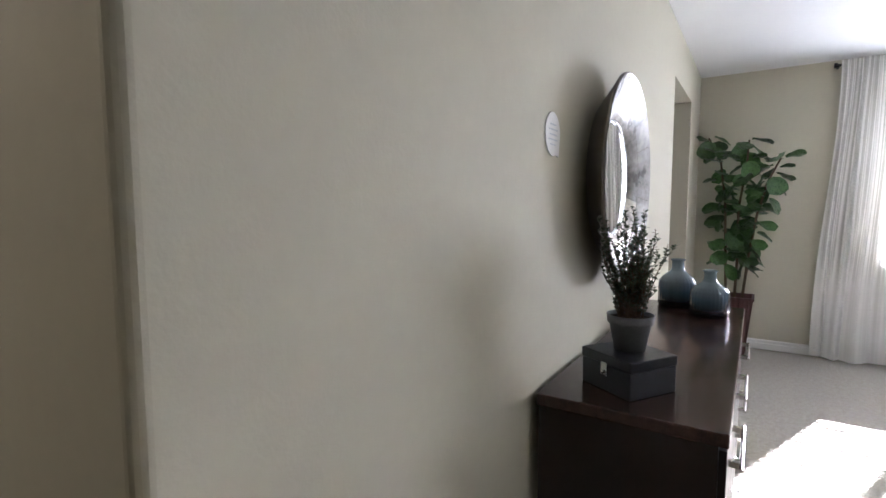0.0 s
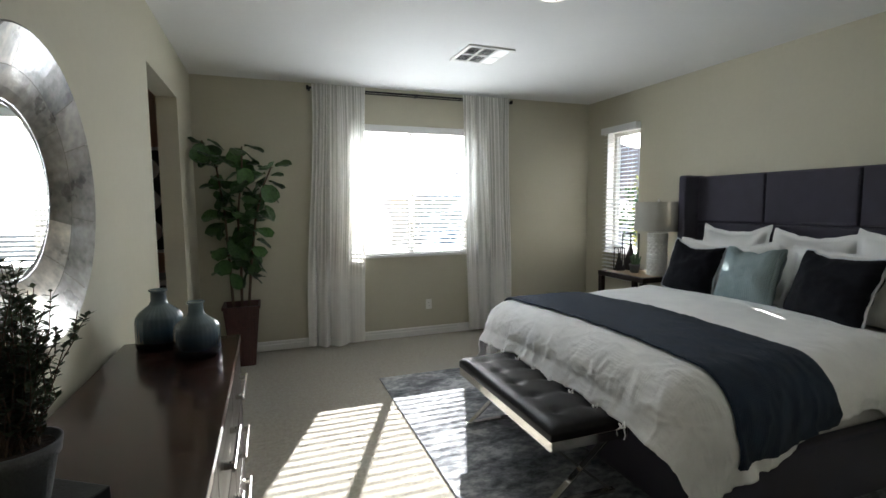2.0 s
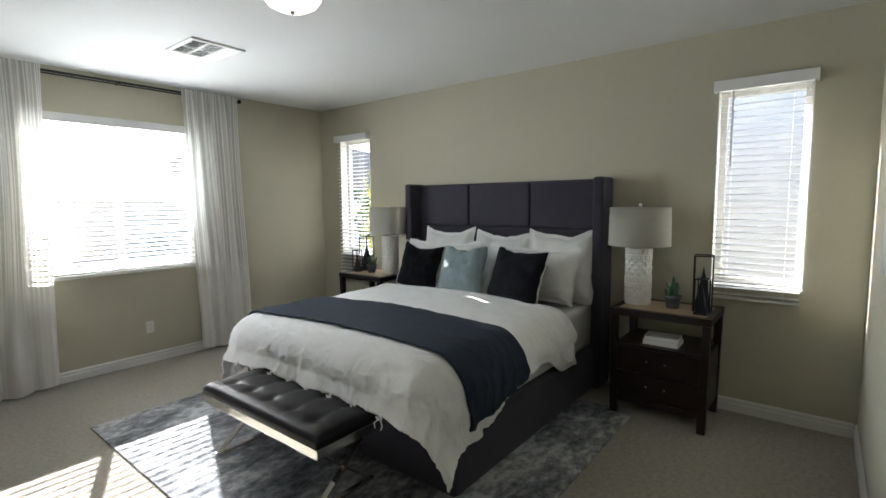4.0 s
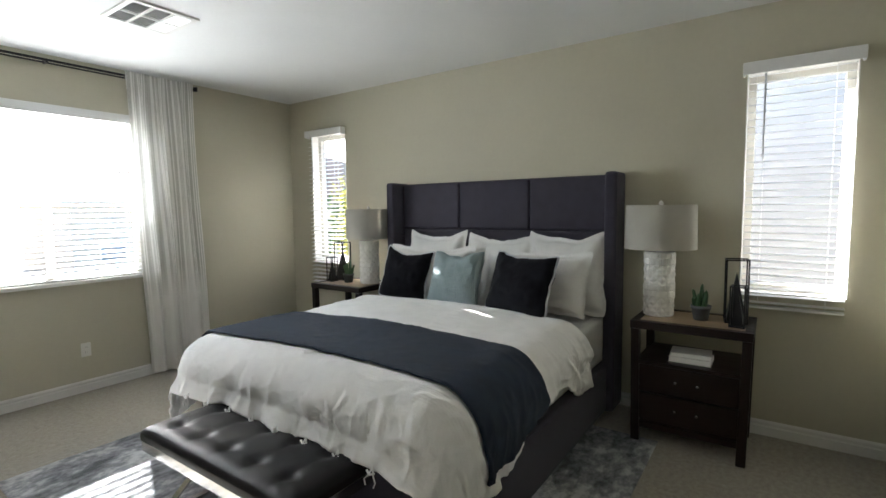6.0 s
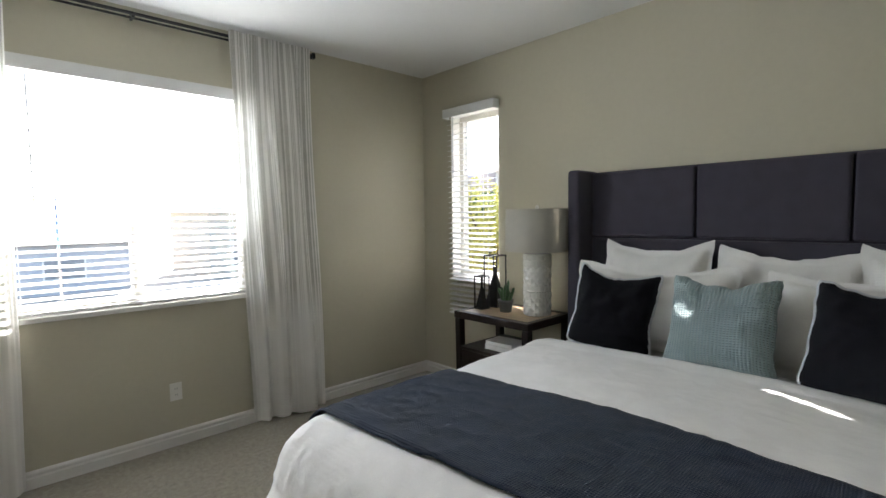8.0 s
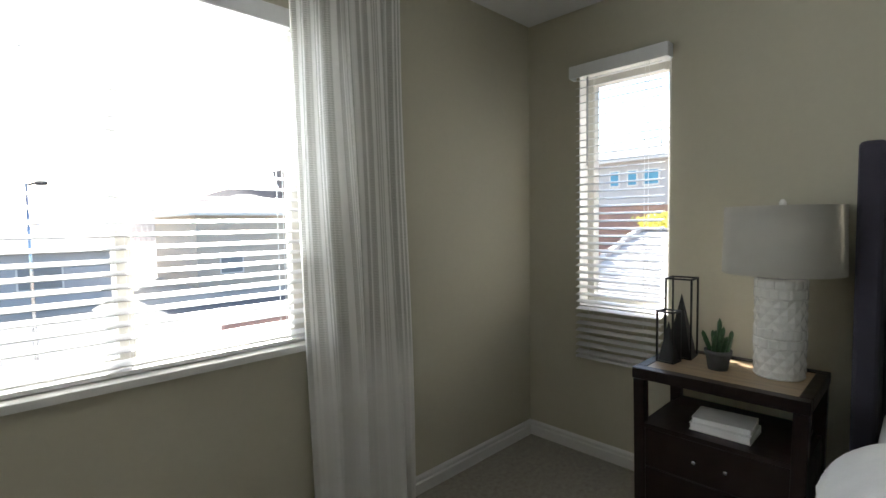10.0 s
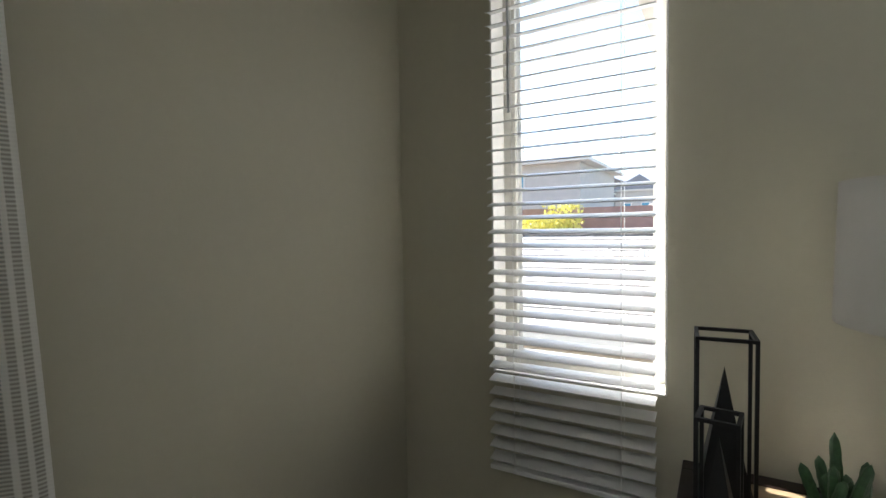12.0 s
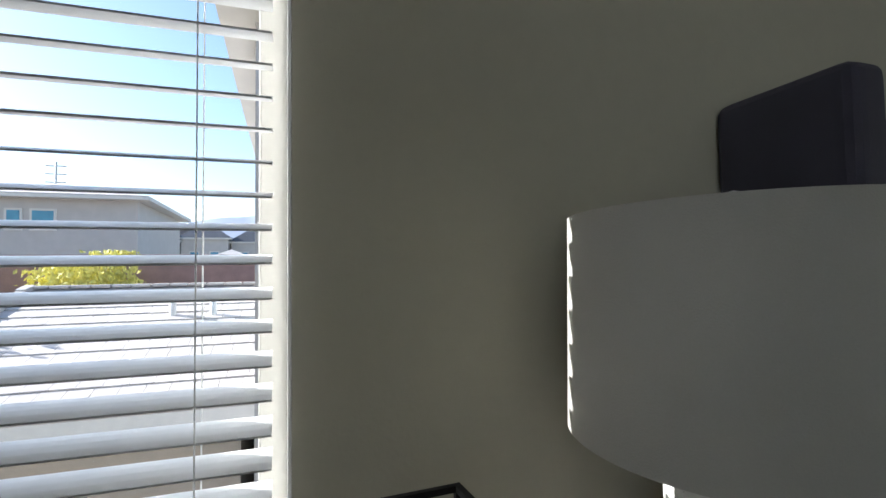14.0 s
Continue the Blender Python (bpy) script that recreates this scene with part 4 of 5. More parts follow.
# ---- dresser and what stands on it ----
dres = thing("dresser", pose(-0.325, 1.92, 0), "long dark espresso wood dresser with steel bar pulls", "dresser")
DL, DD, DT = 1.70, 0.48, 0.88
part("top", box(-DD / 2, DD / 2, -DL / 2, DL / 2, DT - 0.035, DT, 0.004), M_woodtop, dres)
for y in (-DL / 2 + 0.01, DL / 2 - 0.04):
    part("side_panel", box(-DD / 2 + 0.005, DD / 2 - 0.022, y, y + 0.03, 0.06, DT - 0.036, 0.002), M_wood, dres)
part("bottom_panel", box(-DD / 2 + 0.005, DD / 2 - 0.026, -DL / 2 + 0.04, DL / 2 - 0.04, 0.06, 0.09), M_wood, dres)
part("back_panel", box(-DD / 2 + 0.005, -DD / 2 + 0.02, -DL / 2 + 0.04, DL / 2 - 0.04, 0.09, DT - 0.036), M_wood, dres)
for x in (-DD / 2 + 0.03, DD / 2 - 0.08):
    for y in (-DL / 2 + 0.03, DL / 2 - 0.08):
        part("leg", box(x, x + 0.05, y, y + 0.05, 0, 0.06, 0.003), M_wood, dres)
for c in range(3):
    for r in range(3):
        y0 = -DL / 2 + 0.03 + c * 0.548
        z0 = 0.10 + r * 0.245
        dr = part("drawer", box(DD / 2 - 0.024, DD / 2 - 0.004, y0, y0 + 0.540, z0, z0 + 0.235, 0.003), M_wood, dres)
        hd = bmesh.new()
        tube([(DD / 2 + 0.026, y0 + 0.12, z0 + 0.14), (DD / 2 + 0.026, y0 + 0.42, z0 + 0.14)], 0.006, n=10, bm=hd)
        for k in (0.15, 0.39):
            box(DD / 2 - 0.004, DD / 2 + 0.022, y0 + k - 0.008, y0 + k + 0.008, z0 + 0.132, z0 + 0.148, bm=hd)
        part("handle", hd, M_chrome, dr, "polished steel bar handle")

bx = thing("decorative_box", pose(-0.357, 1.272, DT + 0.0005, 0, 0, -32), "charcoal lidded box with a silver clasp on the dresser", "box")
part("body", box(-0.095, 0.095, -0.09, 0.09, 0, 0.076, 0.004), M_boxmat, bx)
part("lid", box(-0.097, 0.097, -0.092, 0.092, 0.078, 0.108, 0.004), M_boxmat, bx)
cl_ = part("clasp", box(-0.012, 0.012, -0.096, -0.0905, 0.046, 0.086, 0.002), M_nickel, bx, "silver metal clasp")
part("pin", lathe([(0.005, 0), (0.005, 0.006), (0, 0.007)], 10), M_nickel, cl_, "", False, pose(0, -0.096, 0.058, 90, 0, 0))

sp_ = thing("potted_shrub", pose(-0.357, 1.285, DT + 0.109) @ Matrix.Scale(0.85, 4), "small leafy sprig plant in a grey pot on the box", "plant")
part("pot", lathe([(0, 0), (0.052, 0), (0.070, 0.095), (0.076, 0.096), (0.080, 0.125), (0.074, 0.125), (0.068, 0.11), (0, 0.11)], 40), M_concrete, sp_, "grey concrete pot", True)
part("soil", lathe([(0.067, 0.113), (0, 0.118)], 20), M_soil, sp_)
rnd = random.Random(5)
stems, leaves = bmesh.new(), bmesh.new()
for k in range(90):
    a = rnd.uniform(0, 6.28)
    lean = rnd.uniform(0.0, 0.33)
    ln = rnd.uniform(0.14, 0.40) * (1 - 0.6 * lean) + (0.07 if k % 15 == 0 else 0)
    base = Vector((0.04 * math.cos(a), 0.04 * math.sin(a), 0.11)) * Vector((rnd.random(), rnd.random(), 1))
    d = Vector((math.cos(a) * lean, math.sin(a) * lean, 1)).normalized()
    pts = [base + d * ln * t + Vector((math.cos(a), math.sin(a), 0)) * 0.05 * lean * t * t + Vector((0.008 * math.sin(9 * t + k), 0.008 * math.cos(8 * t + k), 0)) for t in (0, 0.25, 0.5, 0.75, 1)]
    tube(pts, 0.0018, 0.0008, 5, stems)
    for j in range(int(ln / 0.0065)):
        t = 0.15 + 0.85 * rnd.random()
        i = min(3, int(t * 4))
        p = pts[i].lerp(pts[i + 1], t * 4 - i)
        q = rnd.uniform(0, 6.28)
        o = Vector((math.cos(q), math.sin(q), rnd.uniform(0.2, 0.9))).normalized()
        s = o.cross(Vector((0, 0, 1))).normalized()
        up = s.cross(o)
        L_ = rnd.uniform(0.012, 0.021)
        vs = [leaves.verts.new(p + o * x * L_ + s * y * L_ + up * z * L_) for x, y, z in ((0, 0, 0), (0.5, 0.36, 0.1), (1.05, 0, 0.05), (0.5, -0.36, 0.1))]
        leaves.faces.new(vs[:3])
        leaves.faces.new((vs[0], vs[2], vs[3]))
part("branch", stems, M_trunk, sp_)
tagged(part("foliage", leaves, M_sprig, sp_), kind="stuff")


def vase(m, r, h, label):
    v = thing("vase", m, label, "vase", "blue vases")
    prof = [(0, 0), (r * 0.92, 0), (r, 0.012), (r * 1.0, h * 0.46), (r * 0.96, h * 0.54), (r * 0.82, h * 0.62), (r * 0.56, h * 0.70), (r * 0.40, h * 0.75),
            (r * 0.33, h * 0.81), (r * 0.32, h * 0.95), (r * 0.40, h * 0.975), (r * 0.40, h), (r * 0.33, h), (r * 0.26, h * 0.95), (r * 0.26, h * 0.78), (0, h * 0.76)]
    fine = []
    for (a, z0), (c, z1) in zip(prof, prof[1:]):
        for k in range(3):
            fine.append((a + (c - a) * k / 3, z0 + (z1 - z0) * k / 3))
    fine.append(prof[-1])
    part("body", lathe(fine, 120, wobble=lambda a, z: 1 + 0.018 * abs(math.cos(15 * a)) * (1 if z < h * 0.72 else 0.2)), M_vase, v, "", True)
    return v


vase(pose(-0.40, 2.67, DT), 0.094, 0.255, "ribbed blue-grey glass bottle vase with a narrow neck")
vase(pose(-0.232, 2.485, DT), 0.087, 0.225, "ribbed blue-grey glass bottle vase, darker at the foot")

# ---- mirror ----
mir = thing("round_mirror", pose(XW, 1.82, 1.53, 0, 90, 0), "large round mirror in a dished mother-of-pearl frame", "mirror")
R0, R1 = 0.400, 0.230
part("back_shell", lathe([(0.0, 0.004), (0.20, 0.004), (0.30, 0.02), (R0 - 0.004, 0.098), (R0, 0.10), (R0, 0.108), (R0 - 0.012, 0.108)], 72), M_bronze, mir, "aged bronze back", True)
for ring, (ra, rb, n) in enumerate(((0.234, 0.305, 9), (0.305, R0 - 0.004, 11))):
    for k in range(n):
        a0, a1 = (2 * math.pi * (q + 0.37 * ring + 0.22 * math.sin(2.6 * (q % n) + ring)) / n - g for q, g in ((k, 0), (k + 1, 0.006)))
        def f(u, v, a0=a0, a1=a1, ra=ra, rb=rb):
            r = ra + 0.0008 + (rb - ra - 0.0016) * u
            a = a0 + (a1 - a0) * v
            z = 0.034 + 0.080 * ((r - R1) / (R0 - R1)) ** 0.8
            return Vector((r * math.cos(a), r * math.sin(a), z))
        part("shell_tile", sheet(f, 3, 9), M_shell, mir)
part("inner_ring", lathe([(0.222, 0.028), (0.224, 0.044), (0.232, 0.045), (0.236, 0.030)], 72), M_nickel, mir, "bright metal rim", True)
part("glass", lathe([(0.226, 0.034), (0.0, 0.034)], 72), M_mirror, mir, "silvered mirror glass", False, pose(0, 0, 0.002, 2.0, 0, 0))

stk = thing("wall_sign", pose(XW, 1.23, 1.635, 90, 0, 90), "small white teardrop card with faint writing on the wall", "sign")
bm = bmesh.new()
ring = []
for k in range(40):
    a = 2 * math.pi * k / 40
    x, y = 0.062 * math.cos(a), 0.066 * math.sin(a)
    if 0.80 < k / 40 < 0.93:
        x, y = 0.052, -0.066
    ring.append((x, y))
lo_, hi_ = [bm.verts.new((x, y, 0.001)) for x, y in ring], [bm.verts.new((x, y, 0.004)) for x, y in ring]
for k in range(40):
    bm.faces.new((lo_[k], lo_[(k + 1) % 40], hi_[(k + 1) % 40], hi_[k]))
bm.faces.new(hi_)
part("card", bm, M_paper, stk)
for k, w in enumerate((0.05, 0.07, 0.06, 0.072, 0.045)):
    part("text_line", box(-w / 2, w / 2, 0.026 - 0.015 * k, 0.030 - 0.015 * k, 0.0045, 0.005), M_grey, stk)

# ---- fiddle-leaf tree in the corner ----
tree = thing("potted_tree", pose(-0.20, 5.16, 0), "tall leafy fig tree in a tapered brown wicker planter", "plant")
bm = bmesh.new()
for w, z in ((0.105, 0.0), (0.155, 0.55), (0.165, 0.55), (0.165, 0.575), (0.145, 0.575), (0.14, 0.52)):
    for a, c in ((-1, -1), (1, -1), (1, 1), (-1, 1)):
        bm.verts.new((a * w, c * w, z))
bm.verts.ensure_lookup_table()
for i in range(5):
    for k in range(4):
        bm.faces.new((bm.verts[4 * i + k], bm.verts[4 * i + (k + 1) % 4], bm.verts[4 * i + 4 + (k + 1) % 4], bm.verts[4 * i + 4 + k]))
bm.faces.new(bm.verts[20:24])
bm.faces.new(bm.verts[0:4][::-1])
bmesh.ops.bevel(bm, geom=[e for e in bm.edges if abs(e.verts[0].co.z - e.verts[1].co.z) > 0.4], offset=0.012, segments=2, affect="EDGES")
part("planter", bm, M_wicker, tree, "tapered brown wicker planter")
part("soil", box(-0.138, 0.138, -0.138, 0.138, 0.515, 0.53), M_soil, tree)
rnd = random.Random(11)
trunks = [((-0.07, 0.0), [(-0.09, 0.0, 1.0), (-0.11, 0.0, 1.45), (-0.16, -0.02, 1.84), (-0.27, -0.03, 2.08)]),
          ((0.0, 0.02), [(0.01, 0.02, 1.0), (0.0, 0.0, 1.4), (0.05, 0.0, 1.80), (0.06, -0.02, 2.04)]),
          ((0.06, -0.02), [(0.10, -0.02, 0.95), (0.15, -0.03, 1.35), (0.22, -0.03, 1.65), (0.31, -0.05, 1.86)])]


def fig_leaf():
    def f(u, v):
        t = u
        w = 0.66 * (0.12 + 0.55 * math.sin(math.pi * min(1, t ** 0.8)) ** 0.8 + 0.28 * smoothstep((t - 0.45) / 0.3)) * (1 if t < 0.97 else 0.55) * (0.15 if t == 0 else 1)
        s = 2 * v - 1
        return Vector((t, w * s * (1 + 0.06 * math.sin(16 * t)), 0.10 * abs(s) - 0.28 * t * t + 0.03 * math.sin(9 * t + 4 * s)))
    return sheet(f, 8, 4)


leaf0 = None
for base, pts in trunks:
    full = [Vector((base[0], base[1], 0.51))] + [Vector(p) for p in pts]
    part("trunk", tube(full, 0.013, 0.007, 8), M_trunk, tree, "", True)
    n = 40
    for k in range(n):
        t = 1 - (k / n) * 0.84
        if 0.02 < (k / n) and rnd.random() < 0.10:
            continue
        i = min(len(full) - 2, int(t * (len(full) - 1)))
        p = full[i].lerp(full[i + 1], t * (len(full) - 1) - i)
        a = k * 2.4 + rnd.uniform(-0.5, 0.5)
        size = rnd.uniform(0.11, 0.185)
        off = rnd.uniform(0.01, 0.05)
        q = Matrix.Translation(p + Vector((off * math.cos(a), off * math.sin(a), 0))) @ pose(0, 0, 0, rnd.uniform(-35, 35), rnd.uniform(-30, 65), math.degrees(a)) @ Matrix.Scale(size, 4)
        if p.x + tree.location.x + (off + size) * math.cos(a) < XW + 0.02:
            continue
        if p.y + tree.location.y + (off + size) * math.sin(a) > YN - 0.02:
            continue
        if leaf0 is None:
            leaf0 = part("leaf", fig_leaf(), M_leaf, tree, "", True, q)
        else:
            again(leaf0, "leaf", q)

# ---- ceiling and wall fittings ----
def ceiling_light(m, glow=M_lampglass):
    lampc = thing("ceiling_light", m, "lit opal glass dome ceiling light with a nickel rim", "ceiling light", "dome lights")
    part("pan", lathe([(0, -0.0005), (0.165, -0.0005), (0.172, -0.03), (0.162, -0.034)], 48), M_nickel, lampc, "", True)
    part("dome", lathe([(0.163, -0.030), (0.158, -0.060), (0.135, -0.092), (0.09, -0.117), (0.04, -0.128), (0, -0.130)], 48), glow, lampc, "glowing opal glass bowl", True)
    part("finial", lathe([(0.012, -0.128), (0.012, -0.140), (0, -0.148)], 16), M_nickel, lampc, "", True)


ceiling_light(pose(1.58, 2.66, H))
# second dome, unseen, added as fill to brighten the passage's return wall
M_hallfill = M_lampglass.copy()
M_hallfill.name = "hall_fill_glow"
M_hallfill.node_tree.nodes["Principled BSDF"].inputs["Emission Strength"].default_value = 2.0
ceiling_light(pose(-1.85, -0.55, H), M_hallfill)

vent = thing("ceiling_vent", pose(1.79, 4.09, H), "white louvred ceiling air vent", "vent")
bm = box(-0.205, 0.205, -0.215, -0.180, -0.012, -0.0005, 0.003)
box(-0.205, 0.205, 0.180, 0.215, -0.012, -0.0005, 0.003, bm=bm)
box(-0.205, -0.172, -0.180, 0.180, -0.012, -0.0005, 0.003, bm=bm)
box(0.172, 0.205, -0.180, 0.180, -0.012, -0.0005, 0.003, bm=bm)
part("frame", bm, M_plastic, vent)
part("backing", box(-0.172, 0.172, -0.18, 0.18, -0.002, -0.0008), M_dark, vent)
part("divider", box(-0.172, 0.172, -0.008, 0.008, -0.013, -0.003), M_plastic, vent)
for x in (-0.062, 0.062):
    part("divider", box(x - 0.008, x + 0.008, -0.18, 0.18, -0.0135, -0.0035), M_plastic, vent)
sl0 = None
for c in range(3):
    for k in range(7):
        for y in (-0.094, 0.094):
            x = -0.160 + 0.118 * c + 0.0148 * k
            mm = pose(x, y, -0.009, 0, -38 if c < 2 else 38, 0)
            if sl0 is None:
                sl0 = part("louvre", box(-0.007, 0.007, -0.084, 0.084, -0.0008, 0.0008), M_plastic, vent, m=mm)
            else:
                again(sl0, "louvre", mm)

ol = thing("wall_outlet", pose(1.77, YN, 0.355), "white duplex electrical outlet plate", "outlet")
part("plate", box(-0.036, 0.036, -0.006, -0.0005, -0.058, 0.058, 0.003), M_plastic, ol)
for z in (-0.021, 0.021):
    rc = part("receptacle", box(-0.016, 0.016, -0.0085, -0.006, z - 0.014, z + 0.014, 0.002), M_plastic, ol)
    for x in (-0.006, 0.006):
        part("slot", box(x - 0.001, x + 0.001, -0.0092, -0.0086, z - 0.004, z + 0.005), M_dark, rc)

for k, (x0, x1) in enumerate(((0.90, 1.72), (1.92, 2.74))):
    ar = thing("wall_art", pose((x0 + x1) / 2, YS, 1.62), "pale grey abstract canvas print without frame", "picture", "pale prints")
    part("canvas", box(-(x1 - x0) / 2, (x1 - x0) / 2, 0.002, 0.035, -0.38, 0.38, 0.004), M_art, ar)

# bathroom pieces glimpsed through the opening
van = thing("vanity", pose(-1.45, 5.08, 0), "dark wood vanity cabinet with a white countertop", "vanity")
part("cabinet", box(-0.95, 0.69, -0.26, 0.27, 0.0, 0.84, 0.004), M_wood, van)
part("countertop", box(-0.96, 0.70, -0.28, 0.275, 0.842, 0.885, 0.006), M_ceramic, van)
for x in (-0.9, -0.37, 0.16):
    part("door", box(x, x + 0.50, -0.278, -0.262, 0.10, 0.80, 0.003), M_wood, van)
pf = thing("framed_picture", pose(-1.0, 5.358, 1.55), "white framed print with round pale shapes on dark ground", "picture")
part("frame", box(-0.22, 0.22, -0.025, -0.001, -0.48, 0.48, 0.004), M_paper, pf)
part("print", box(-0.19, 0.19, -0.029, -0.0255, -0.45, 0.45), M_boxmat, pf)
for k in range(3):
    part("disc", lathe([(0.10, 0), (0.10, 0.002), (0, 0.002)], 28), M_paper, pf, "", False, pose(0.05, -0.0295, -0.28 + 0.28 * k, 90, 0, 0))

# ---- outdoors ----
GZ = -3.1
bm = box(-900, 900, -900, 900, GZ - 0.5, GZ)
structure("ground", bm, M_dirt, "dry tan desert ground", "ground")
structure("road", box(-80, 90, 24, 33, GZ, GZ + 0.02), M_road, "grey asphalt street", "road")
structure("pavement", box(-80, 90, 21.6, 23.8, GZ, GZ + 0.15), M_walk, "pale concrete pavement with a kerb", "pavement")


def house(name, m, w, d, wall_h, rise, over, wall_m, roof_m, label, wins=(), glazing=None):
    """A hip-roofed house, w by d, origin at its ground centre; wins: rows of face, place along it, height, width, height."""
    hs = thing(name, m, label, "house", "neighbouring houses")
    part("wall", box(-w / 2, w / 2, -d / 2, d / 2, 0, wall_h), wall_m, hs)
    bm = bmesh.new()
    a, c = w / 2 + over, d / 2 + over
    e = [bm.verts.new((x, y, wall_h)) for x, y in ((-a, -c), (a, -c), (a, c), (-a, c))]
    e2 = [bm.verts.new((x, y, wall_h + 0.18)) for x, y in ((-a, -c), (a, -c), (a, c), (-a, c))]
    if w >= d:
        r0, r1 = bm.verts.new((-(a - c), 0, wall_h + rise)), bm.verts.new((a - c, 0, wall_h + rise))
        fs = ((e2[0], e2[1], r1, r0), (e2[1], e2[2], r1), (e2[2], e2[3], r0, r1), (e2[3], e2[0], r0))
    else:
        r0, r1 = bm.verts.new((0, -(c - a), wall_h + rise)), bm.verts.new((0, c - a, wall_h + rise))
        fs = ((e2[0], e2[1], r0), (e2[1], e2[2], r1, r0), (e2[2], e2[3], r1), (e2[3], e2[0], r0, r1))
    for f in fs:
        bm.faces.new(f)
    for k in range(4):
        bm.faces.new((e[k], e[(k + 1) % 4], e2[(k + 1) % 4], e2[k]))
    bm.faces.new(e[::-1])
    part("roof", bm, roof_m, hs)
    part("fascia", box(-a - 0.01, a + 0.01, -c - 0.01, c + 0.01, wall_h - 0.02, wall_h + 0.14), M_fascia, hs)
    for face, s, z, ww, wh in wins:
        if face == "W":
            fr, pn = box(-w / 2 - 0.06, -w / 2 - 0.001, s - ww / 2 - 0.1, s + ww / 2 + 0.1, z - 0.1, z + wh + 0.1), box(-w / 2 - 0.07, -w / 2 - 0.061, s - ww / 2, s + ww / 2, z, z + wh)
        elif face == "N":
            fr, pn = box(s - ww / 2 - 0.1, s + ww / 2 + 0.1, d / 2 + 0.001, d / 2 + 0.06, z - 0.1, z + wh + 0.1), box(s - ww / 2, s + ww / 2, d / 2 + 0.061, d / 2 + 0.07, z, z + wh)
        else:
            fr, pn = box(s - ww / 2 - 0.1, s + ww / 2 + 0.1, -d / 2 - 0.06, -d / 2 - 0.001, z - 0.1, z + wh + 0.1), box(s - ww / 2, s + ww / 2, -d / 2 - 0.07, -d / 2 - 0.061, z, z + wh)
        wd = part("window", fr, M_fascia, hs)
        part("pane", pn, glazing or M_winglass, wd)
    return hs


# two-storey neighbour close to the east windows
house("house", pose(11.3, -3.03, GZ), 10.0, 15.6, 6.1, 1.6, 0.20, M_stucco, M_roof2, "grey stucco two-storey house with white trim beside the plot",
      (("N", -2.6, 3.9, 0.9, 1.2), ("N", 1.4, 3.9, 0.9, 1.2)))
# far grey house with blue panes, seen past the roofs
house("house", pose(35.6, 19.6, GZ), 10, 16, 8.2, 1.5, 0.6, M_stucco3, M_rooft, "grey stucco two-storey house with blue window panes far off",
      (("W", -1.8, 6.75, 0.5, 0.85), ("W", -2.95, 6.75, 0.5, 0.85), ("W", -4.1, 6.75, 0.85, 0.85), ("W", 1.6, 6.75, 0.5, 0.85)))
house("house", pose(27.5, 6.9, GZ), 6.0, 4.6, 4.25, 1.35, 0.4, M_stucco2, M_rooft, "low stucco house with a pale tiled roof behind the block wall")
for k in range(4):
    house("house", pose(58 + 1.5 * k, 16.6 - 4.4 * k, GZ), 8, 4.2, 7.6 + 0.3 * (k % 2), 1.9, 0.3, M_stucco3, M_slate, "narrow pale house with a dark slate roof in a far row",
          (("W", -0.9, 5.6, 0.7, 1.0), ("W", 0.9, 5.6, 0.7, 1.0)))
house("house", pose(66, -4, GZ), 10, 12, 5.6, 2.0, 0.6, M_stucco2, M_roof2, "tan stucco house far off", (("W", -3, 3.6, 1.4, 1.4), ("W", 2, 3.6, 1.4, 1.4)))
house("house", pose(58, 36, GZ), 12, 12, 5.8, 2.2, 0.6, M_stucco2, M_roof2, "tan stucco house far off", (("W", -3, 3.6, 1.4, 1.4), ("W", 2, 3.6, 1.4, 1.4)))
for k, (x, w) in enumerate(((-34, 13), (-17, 12), (1, 13), (19, 12), (37, 13))):
    house("house", pose(x, 46 + (k % 2), GZ), w, 11, 5.4 if k % 2 else 3.2, 2.0, 0.6, M_stucco2 if k % 2 else M_stucco, M_roof2, "stucco house across the street",
          (("S", -3.5, 1.0, 1.6, 1.3), ("S", 3.0, 1.0, 2.0, 1.3)), M_winglass2)

# single-storey neighbour with a pale tiled roof, its courses as pieces
low = thing("house", pose(0, 0, GZ), "single-storey house with pale concrete roof tiles below the window", "house", "neighbouring houses")
RX0, RX1, RY0, RY1, RZ0, RZ1 = 10.2, 15.0, 4.80, 9.5, 2.75, 4.22
part("wall", box(RX0 + 0.5, 2 * RX1 - RX0 - 0.5, RY0 + 0.4, RY1 - 0.4, 0, RZ0), M_stucco2, low)
bm = bmesh.new()
v = [bm.verts.new(p) for p in ((RX0, RY0, RZ0), (RX0, RY1, RZ0), (RX1, RY0, RZ1), (RX1, RY1, RZ1), (2 * RX1 - RX0, RY0, RZ0), (2 * RX1 - RX0, RY1, RZ0))]
for f in ((0, 1, 3, 2), (2, 3, 5, 4), (0, 2, 4), (1, 5, 3)):
    bm.faces.new([v[i] for i in f])
bm.faces.new((v[0], v[4], v[5], v[1]))
part("roof_deck", bm, M_roof2, low)
part("fascia", box(RX0 - 0.03, RX0, RY0 - 0.02, RY1 + 0.02, RZ0 - 0.16, RZ0 + 0.06), M_fascia, low)
slope = math.degrees(math.atan2(RZ1 - RZ0, RX1 - RX0))
run_len = math.hypot(RZ1 - RZ0, RX1 - RX0)
t0 = None
rows, cols = 13, 15
